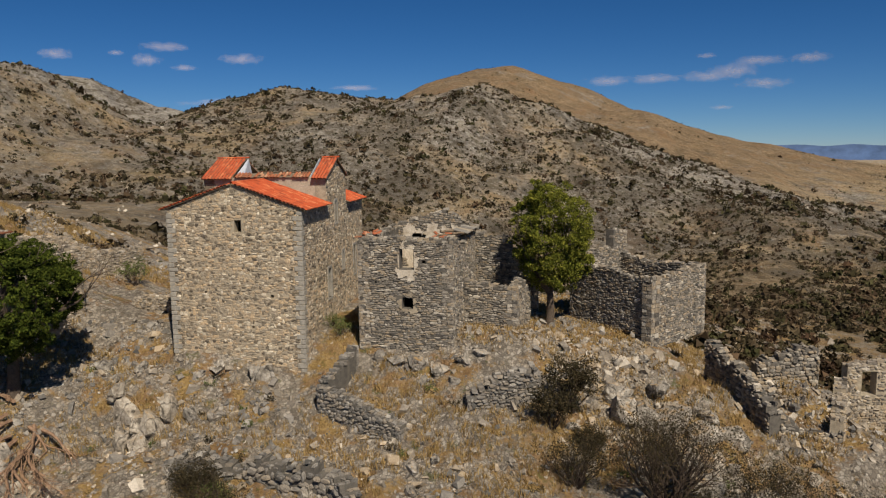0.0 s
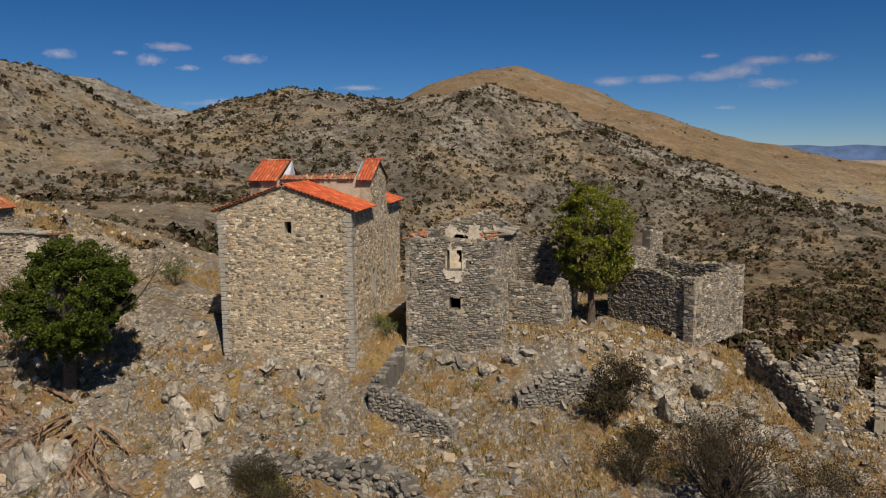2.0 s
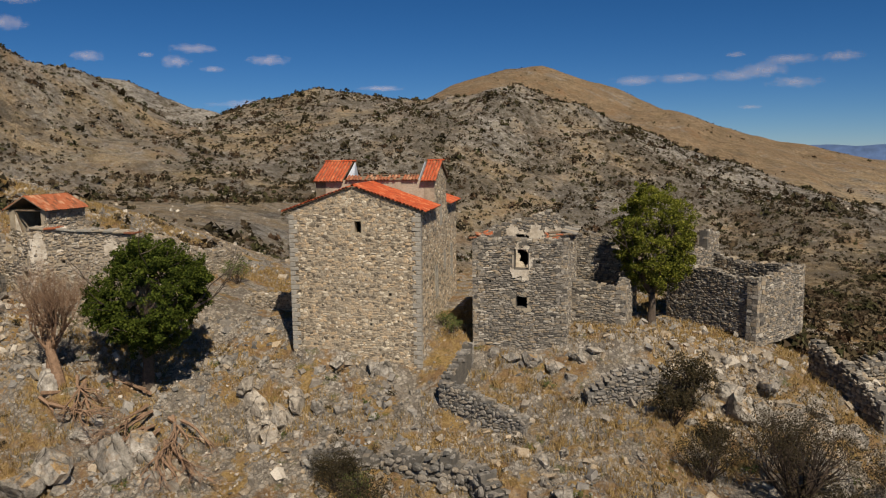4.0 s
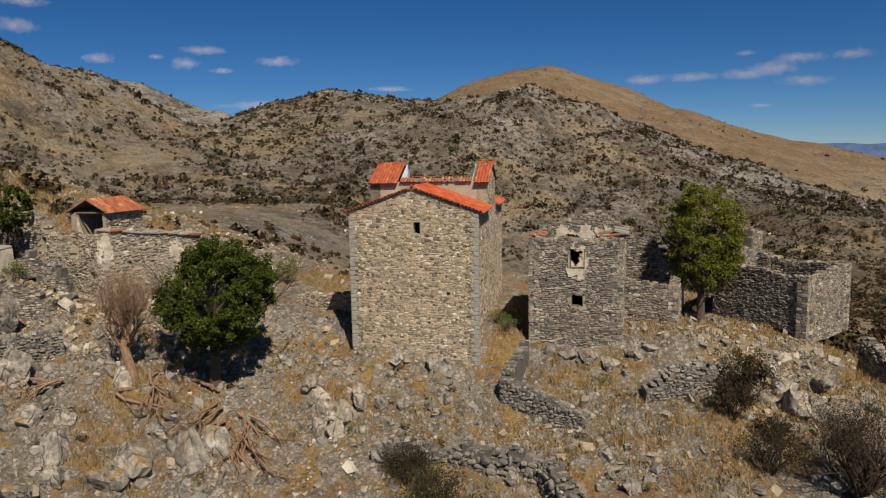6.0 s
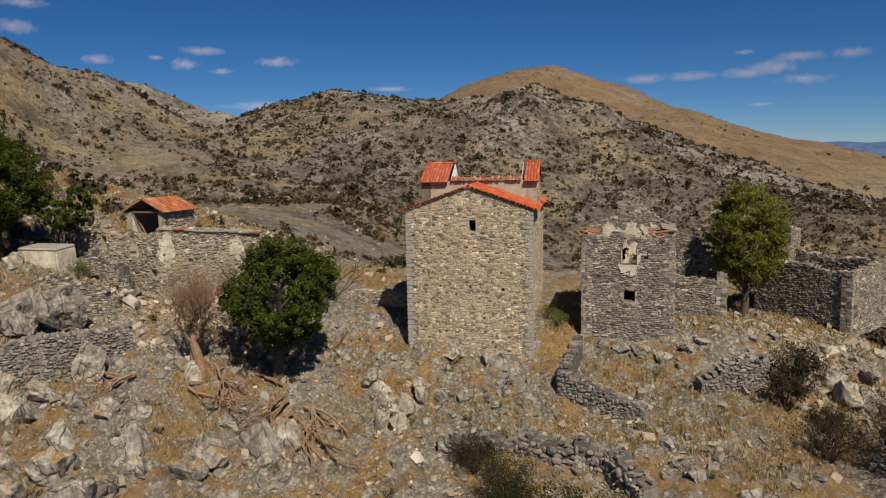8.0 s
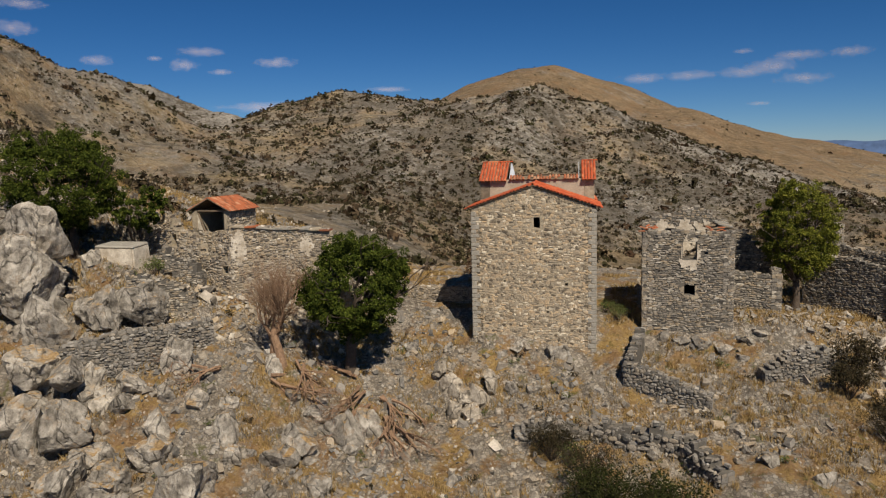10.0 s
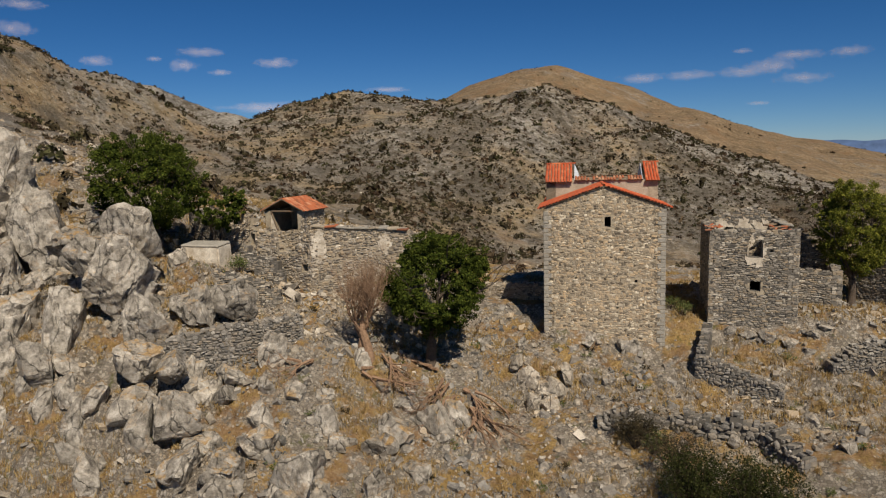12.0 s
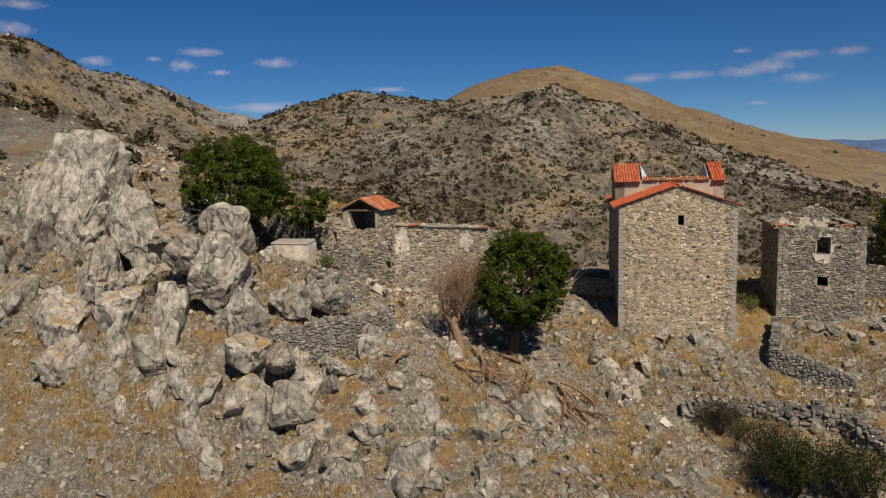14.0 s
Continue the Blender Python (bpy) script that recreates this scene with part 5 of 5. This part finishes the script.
def tree(name, base, trunk_h, trunk_r, centre, radii, leaf, label, seed, clumps=260, per=52, size=0.24, lean=(0, 0), lumps=9, skirt=0.0):
    rnd = random.Random(seed)
    ob = thing(name, pose(*base), label, "tree")
    bm = bmesh.new()
    top = Vector((lean[0], lean[1], trunk_h))
    tube(bm, [(0, 0, -0.5), (0.02, 0, 0.1), top * 0.5 + Vector((0.06, 0, 0)), top], [trunk_r * 1.5, trunk_r * 1.2, trunk_r, trunk_r * 0.85], 10)
    part("trunk", bm, M_BARK, ob, smooth=True)
    c = Vector(centre) - Vector(base)
    for j in range(7):
        bm = bmesh.new()
        q = math.tau * j / 7 + rnd.uniform(-0.3, 0.3)
        to = c + Vector((math.cos(q) * radii[0], math.sin(q) * radii[1], rnd.uniform(-0.5, 0.6) * radii[2])) * 0.75
        branches(bm, top - Vector((0, 0, rnd.uniform(0, 0.3))), to - top, (to - top).length, trunk_r * 0.45, 2, rnd, 0.55)
        part("limb", bm, M_BARK, ob)["kind"] = "stuff"
    # an uneven crown: lobes of clumps with gaps between
    lobes = []
    for j in range(lumps):
        d = Vector((rnd.gauss(0, 1), rnd.gauss(0, 1), rnd.gauss(0, 0.8))).normalized()
        lobes.append(c + Vector((d.x * radii[0], d.y * radii[1], d.z * radii[2])) * 0.62)
    cen, rad = [], []
    while len(cen) < clumps:
        d = Vector((rnd.gauss(0, 1), rnd.gauss(0, 1), rnd.gauss(0, 1))).normalized() * rnd.uniform(0.35, 1.12) ** 0.4 * rnd.choice((1, 1, 1, 1.08, 1.2))
        p = c + Vector((d.x * radii[0], d.y * radii[1], d.z * radii[2]))
        if p.z < 0.5:
            continue
        near = min((p - l).length for l in lobes) / max(radii)
        if near > 0.50 + rnd.uniform(-0.14, 0.12):
            continue
        cen.append(tuple(p))
        rad.append(rnd.uniform(0.2, 0.5) * max(radii) / 4)
    v, f = leaf_cloud(np.array(cen), np.array(rad), per, size)
    part("crown", raw_mesh("crown", v, f, leaf), None, ob)
    return ob


def bush(base, r, h, leaf, label, seed, leaves=900, size=0.12, stems=14, bare=False, name="bush", depth=2, fill=0.9):
    rnd = random.Random(seed)
    ob = thing(name, pose(*base), label, "bush")
    tips = []
    bm = bmesh.new()
    for j in range(stems):
        q = math.tau * j / stems + rnd.uniform(-0.4, 0.4)
        d = Vector((math.cos(q) * rnd.uniform(0.2, 1) * r, math.sin(q) * rnd.uniform(0.2, 1) * r, h))
        branches(bm, (math.cos(q) * 0.1, math.sin(q) * 0.1, -0.15), d, d.length * 0.62, 0.028 * max(r, 0.7), depth, rnd, 0.5, 4, 0.2, tips)
    part("branchwork", bm, M_TWIG, ob)["kind"] = "stuff"
    if leaves:
        c = np.array([tuple(t) for t in tips if rnd.random() < fill])
        per = max(3, leaves // len(c))
        v, f = leaf_cloud(c, np.full(len(c), 0.17 * r + 0.05), per, size)
        part("foliage", raw_mesh("foliage", v, f, leaf), None, ob)
    return ob


def plants():
    tree("broadleaf_tree", (-33.4, 35.5, height(-33.4, 35.5)), 2.6, 0.34, (-32.7, 35.5, 5.5), (3.6, 3.4, 3.1), M_LEAF, "dense dark-green leafy tree on the rubble slope", 1, 720, 90, 0.155, (0.15, 0), 15)
    tree("broadleaf_tree", (-3.6, 49.6, height(-3.6, 49.6)), 2.2, 0.26, (-3.4, 49.9, 7.8), (2.5, 2.5, 3.7), M_LEAF2, "tall bright-green leafy tree inside the ruined walls", 2, 600, 84, 0.14, (0, 0), 18)
    tree("holm_oak", (-54.0, 35.0, height(-54.0, 35.0)), 2.2, 0.3, (-54.9, 35.0, 12.6), (4.3, 3.4, 3.4), M_LEAF, "broad dark evergreen oak behind the crags", 3, 780, 84, 0.16, (0, 0), 20)
    tree("holm_oak", (-50.4, 37.2, height(-50.4, 37.2)), 1.2, 0.16, (-50.2, 37.2, 10.6), (2.3, 1.8, 1.6), M_LEAF, "low dark-green oak shrub beside the cistern", 4, 120, 50, 0.22)
    # the dead tree
    rnd = random.Random(5)
    ob = thing("dead_tree", pose(-36.7, 31.7, height(-36.7, 31.7)), "leafless split dead tree with reddish fine twigs", "tree")
    bm = bmesh.new()
    tube(bm, [(0.3, 0, -0.3), (0.2, 0, 0.7), (-0.1, 0, 1.7), (-0.2, 0.1, 2.5)], [0.42, 0.30, 0.26, 0.16], 9)
    tube(bm, [(0.0, 0.1, -0.3), (-0.3, 0.1, 0.8), (-0.2, 0.1, 1.9)], [0.3, 0.22, 0.12], 8)
    part("trunk", bm, M_DEAD, ob, "split bare trunk")
    for j in range(8):
        bm = bmesh.new()
        q = math.tau * j / 8
        branches(bm, (-0.15, 0.1, rnd.uniform(0.9, 2.3)), (math.cos(q) * 0.95, math.sin(q) * 0.95, 1.15), rnd.uniform(2.0, 2.7), 0.13, 4, rnd, 0.5, 4, 0.35, None, 5)
        part("limb", bm, M_DEAD, ob)
    # fallen branches
    for k, (x, y, ln, yaw) in enumerate(((-30.9, 32.4, 2.6, -70), (-30.2, 33.4, 2.4, -40), (-31.8, 33.2, 2.2, -110), (-29.4, 32.0, 2.6, -80), (-36.2, 30.6, 2.6, 10), (-35.6, 32.4, 2.0, -60), (-29.0, 30.6, 1.9, -20), (-33.0, 34.4, 2.2, 160), (-40.0, 29.6, 1.8, 200))):
        for s in range(3):
            bm = bmesh.new()
            q = radians(yaw + rnd.uniform(-45, 45))
            branches(bm, (0, 0, 0.25), (math.cos(q), math.sin(q), 0.02), ln * rnd.uniform(0.8, 1.2), 0.12, 3, rnd, 0.42, 5, -0.12, None, 4)
            b = part("fallen_branch", bm, M_DEAD)
            xx, yy = x + rnd.uniform(-0.5, 0.5), y + rnd.uniform(-0.5, 0.5)
            b.matrix_world = pose(xx, yy, height(xx, yy) + 0.12, 0, 22 if y < 34 else 0, 0)
            tagged(b, "dry brown fallen branch lying on rubble", "branch", "fallen branches")
    g = lambda x, y: (x, y, height(x, y))
    bush(g(-1.7, 40.3), 1.45, 2.5, M_SCRUB, "dark half-bare bush on the stony slope", 11, 4500, 0.12)
    bush(g(-2.6, 38.4), 1.1, 1.7, M_SCRUB, "dark half-bare bush below a retaining wall", 12, 3000, 0.12)
    bush(g(3.0, 34.6), 3.4, 3.6, M_SCRUB, "large brown twiggy bush on the lower slope", 13, 9000, 0.09, 28, depth=3, fill=0.8)
    bush(g(-1.2, 34.6), 1.7, 2.0, M_SCRUB, "brown twiggy bush on the lower slope", 14, 4000, 0.09, 20, fill=0.9)
    bush(g(7.6, 34.6), 2.3, 2.6, M_SCRUB, "brown twiggy bush on the lower slope", 15, 5000, 0.09, 22, depth=3, fill=0.8)
    bush(g(11.0, 35.2), 2.3, 2.8, M_SCRUB, "brown twiggy bush on the lower slope", 16, 5000, 0.09, 22, depth=3, fill=0.8)
    bush(g(4.6, 33.0), 1.7, 1.9, M_SCRUB, "brown twiggy bush on the lower slope", 27, 3500, 0.09, 18, fill=0.9)
    bush(g(9.6, 33.2), 2.0, 2.2, M_SCRUB, "brown twiggy bush on the lower slope", 28, 4000, 0.09, 20, fill=0.9)
    bush(g(13.4, 36.4), 2.0, 2.3, M_SCRUB, "brown twiggy bush on the lower slope", 29, 4000, 0.09, 20, fill=0.9)
    bush(g(-0.6, 37.6), 1.0, 1.4, M_SCRUB, "dark half-bare bush below a retaining wall", 30, 2500, 0.1)
    bush(g(-19.6, 31.5), 1.25, 1.7, M_SCRUB, "dark rounded twiggy bush above a stone wall", 17, 4500, 0.09, 20)
    bush(g(-18.6, 31.2), 0.8, 1.2, M_WEED, "small green bush among loose stones", 18, 900, 0.10)
    bush(g(-16.4, 25.6), 2.4, 2.4, M_DARKLEAF, "dark green bush at the slope's foot", 19, 9000, 0.12, 26)
    bush(g(-13.6, 25.6), 2.3, 2.4, M_DARKLEAF, "dark green bush at the slope's foot", 20, 8000, 0.12, 26)
    bush(g(-17.2, 29.2), 2.0, 2.4, M_SCRUB, "dark twiggy bush above the loose wall", 31, 3500, 0.09, 18)
    bush(g(-36.2, 51.5), 1.1, 1.7, M_WEED, "dull green bush beside the outbuilding", 21, 1000, 0.13)
    bush(g(-47.4, 35.0), 0.8, 1.0, M_WEED, "yellow-green bush beside the cistern", 22, 900, 0.10)
    bush(g(-57.3, 28.2), 0.9, 1.2, M_SCRUB, "dry brown bush between the crags", 23, 500, 0.10)
    bush(g(-62.5, 29.4), 0.8, 0.9, M_SCRUB, "dry brown bush between the crags", 24, 400, 0.10)
    bush(g(-16.2, 43.6), 0.7, 0.9, M_WEED, "small green weed bush beside the wall", 25, 700, 0.09)
    bush(g(-17.0, 44.6), 0.6, 0.8, M_WEED, "small green weed bush beside the wall", 26, 600, 0.09)
    for i in range(95):
        r2 = random.Random(900 + i)
        x, y = r2.uniform(-50, 9), r2.uniform(21, 41)
        if clear(np.array([x]), np.array([y]), 0.6)[0]:
            bush(g(x, y), r2.uniform(0.25, 0.55), r2.uniform(0.25, 0.5), r2.choice((M_WEED, M_WEED, M_SCRUB)), "low green weed clump between stones", 900 + i, 160, 0.09, 6, name="weed", depth=1)["group"] = "weeds"


plants()


def grass():
    n = 30000
    x, y = RNG.uniform(-70, 22, n), RNG.uniform(17, 62, n)
    d = fbm(x / 4, y / 4, 3, 91) + 0.6 * np.exp(-(((x + 9.5) / 5.5) ** 2 + ((y - 39.5) / 1.8) ** 2)) + 0.4 * np.exp(-(((x + 5.5) / 5) ** 2 + ((y - 36.4) / 1.8) ** 2)) + 0.2 * ((y > 42) & (x > -18)) + 0.18 * (x < -40)
    keep = (d > 0.02) & clear(x, y)
    x, y = x[keep], y[keep]
    per = 9
    z = land(x, y)[0]
    n = len(x) * per
    bx, by, bz = (np.repeat(a, per) for a in (x, y, z))
    bx, by = bx + RNG.normal(0, 0.11, n), by + RNG.normal(0, 0.11, n)
    q, h = RNG.uniform(0, math.tau, n), RNG.uniform(0.14, 0.42, n)
    lx, ly = RNG.normal(0, 0.12, n), RNG.normal(0, 0.12, n)
    w = 0.028
    v = np.stack([np.stack([bx - w * np.cos(q), by - w * np.sin(q), bz - 0.05], -1), np.stack([bx + w * np.cos(q), by + w * np.sin(q), bz - 0.05], -1), np.stack([bx + lx, by + ly, bz + h], -1)], 1)
    tagged(new("dry_grass", raw_mesh("dry_grass", v.reshape(-1, 3), np.arange(n * 3).reshape(-1, 3), M_GRASS)), "yellow-brown dry grass tufts between stones", "grass", kind="stuff")


grass()


def shrub_domes(x, y, size, per, k, mat, label):
    """Low round shrubs: small leaf sprays set over uneven domes."""
    m = len(x)
    z = land(x, y)[0]
    nn = m * per
    d = RNG.normal(size=(nn, 3))
    d /= np.linalg.norm(d, axis=1, keepdims=True)
    d[:, 2] = np.abs(d[:, 2]) - 0.1
    s = np.repeat(size, per)
    tall = np.repeat(RNG.uniform(0.75, 1.5, m), per)
    c = np.stack([np.repeat(x, per), np.repeat(y, per), np.repeat(z, per)], -1)
    c += d * (s * RNG.uniform(0.55, 1.05, nn))[:, None] * np.stack([np.ones(nn), np.ones(nn), tall], -1)
    # sprays lie roughly along the dome, so that its sunny side is lit
    n = d + 0.55 * RNG.normal(size=(nn, 3))
    n /= np.linalg.norm(n, axis=1, keepdims=True)
    a = np.cross(n, RNG.normal(size=(nn, 3)))
    a /= np.linalg.norm(a, axis=1, keepdims=True)
    b = np.cross(n, a)
    tri = np.array([(-0.5, -0.32), (0.5, -0.32), (0, 0.55)])
    v = c[:, None, :] + (s * k)[:, None, None] * (tri[None, :, 0, None] * a[:, None, :] + tri[None, :, 1, None] * b[:, None, :])
    me = raw_mesh("scrub", v.reshape(-1, 3), np.arange(nn * 3).reshape(-1, 3), mat)
    me.attributes.new("tone", "FLOAT", "POINT").data.foreach_set("value", np.repeat(RNG.uniform(0, 1, m), per * 3).astype(np.float32))
    return tagged(new("scrub", me), label, "scrub", kind="stuff")


def far_scrub():
    for r0, r1, n, per, base, k in ((62, 270, 9500, 44, 0.95, 0.5), (150, 640, 50000, 14, 1.6, 0.8), (420, 1150, 12000, 10, 1.8, 1.0)):
        x, y, r = far_points(n, r0, r1)
        d = 0.8 * fbm(x / 45, y / 45, 4, 101) + 0.9 * fbm(x / 14, y / 14, 3, 103) + RNG.normal(0, 0.13, n)
        dry, scree, brush = kinds(x, y)
        keep = d + 0.42 * brush - 0.3 * (dry > 0.6) > 0.06
        keep &= clear(x, y, 1.0) & ~((x < -32) & (y < 175) & (RNG.uniform(0, 1, n) < 0.3)) & ~((y < 62) & (x > -40))
        x, y = x[keep], y[keep]
        size = base * (0.3 + 0.45 * RNG.pareto(3.0, len(x)).clip(0, 3.0))
        shrub_domes(x, y, size, per, k, M_BRUSH, "brown and olive scrub dotted over the hills")


far_scrub()


def slope_scrub():
    """Thick brown brush on the slope that falls away behind the walled yard."""
    n = 3400
    x, y = RNG.uniform(9, 95, n), RNG.uniform(52, 175, n)
    keep = (fbm(x / 14, y / 14, 3, 131) + RNG.normal(0, 0.2, n) > -0.12) & (y > 57 - 0.25 * (x - 9))
    x, y = x[keep], y[keep]
    shrub_domes(x, y, RNG.uniform(0.45, 1.4, len(x)), 40, 0.5, M_BRUSH, "thick dark brown brush on the falling slope")


slope_scrub()


# ---- clouds and the far coast ----
def cloud_material():
    m, t, b = material("thin_cloud", 1.0, 0.0)
    k = Nodes(t)
    mp = k.n("ShaderNodeMapping")
    mp.inputs["Scale"].default_value = (1.0, 1.0, 1.0)
    k.put(mp.inputs[0], k.co)
    grad = k.n("ShaderNodeTexGradient", gradient_type="SPHERICAL")
    k.put(grad.inputs[0], k.co)
    info = k.n("ShaderNodeObjectInfo")
    add = k.n("ShaderNodeVectorMath", operation="ADD")
    k.put(add.inputs[0], k.co)
    k.put(add.inputs[1], info.outputs["Location"])
    sc = k.n("ShaderNodeVectorMath", operation="MULTIPLY")
    k.put(sc.inputs[0], add.outputs[0])
    sc.inputs[1].default_value = (2.6, 0.9, 1.0)
    f = k.math("ADD", grad.outputs["Fac"], k.math("MULTIPLY", k.math("SUBTRACT", k.noise(1.6, 5, 0.6, sc.outputs[0]), 0.5), 1.1))
    k.put(b.inputs["Alpha"], k.ramp(f, (0.22, 0.0), (0.95, 0.36)))
    b.inputs["Base Color"].default_value = (0.66, 0.60, 0.63, 1)
    return m


def clouds():
    mat = cloud_material()
    me = raw_mesh("cloud", [(-1, -1, 0), (1, -1, 0), (1, 1, 0), (-1, 1, 0)], [(0, 1, 2, 3)], mat)
    # bearing from north, height above the horizon, width and height, in degrees
    for az, el, w, h in ((-32.0, 7.4, 4.4, 0.8), (-33.3, 6.5, 2.6, 0.95), (-30.8, 6.0, 2.2, 0.5), (-26.9, 6.7, 4.0, 0.9), (-38.9, 6.7, 3.0, 0.8), (-35.2, 6.9, 1.4, 0.4), (-18.7, 4.7, 4.6, 0.5), (-27.9, 3.5, 8.0, 1.0),
                         (0.1, 4.9, 4.4, 0.85), (3.4, 4.95, 5.4, 0.75), (7.0, 5.0, 5.4, 0.9), (8.8, 5.3, 4.4, 1.3), (10.3, 5.9, 4.6, 0.8), (13.5, 5.9, 3.4, 0.8), (10.8, 4.4, 4.4, 0.9), (6.9, 6.4, 1.8, 0.4), (8.0, 2.8, 2.2, 0.3), (-43.7, 8.6, 3.4, 1.2), (-43.1, 10.1, 4.0, 0.8)):
        a, e, d = radians(az), radians(el), 4300.0
        at = Vector((-12 + d * math.sin(a) * math.cos(e), -8 + d * math.cos(a) * math.cos(e), 14 + d * math.sin(e)))
        ob = new("cloud", me)
        ob.matrix_world = look(at, (-12, -8, 14)) @ Matrix.Rotation(math.pi, 4, "Y") @ Matrix.Diagonal((d * radians(w) / 2 * 1.0, d * radians(h) / 2 * 1.2, 1, 1))
        tagged(ob, "thin white cloud streak in the blue sky", "cloud", "clouds", "structure")


clouds()


def coast():
    # the blue of distance haze is put into the hills' base colour
    M_COAST = plain_material("haze_tinted_coast", (0.07, 0.125, 0.25), (0.09, 0.145, 0.27), 0.002)
    n = 60
    az = np.radians(np.linspace(6, 40, n))
    h = 12 + 40 * np.clip(fbm(az * 9, az * 0, 4, 121) + 0.35, 0, 1)
    d = 4450.0
    v = []
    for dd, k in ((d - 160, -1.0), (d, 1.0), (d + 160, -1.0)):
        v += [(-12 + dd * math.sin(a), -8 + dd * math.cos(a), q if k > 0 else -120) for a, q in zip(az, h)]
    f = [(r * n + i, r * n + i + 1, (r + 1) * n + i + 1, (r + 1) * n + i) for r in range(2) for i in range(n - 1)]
    tagged(new("backdrop", raw_mesh("backdrop", v, f, M_COAST, True)), "far coast hills on the horizon, haze blue painted into their colour", "backdrop", kind="structure")


coast()
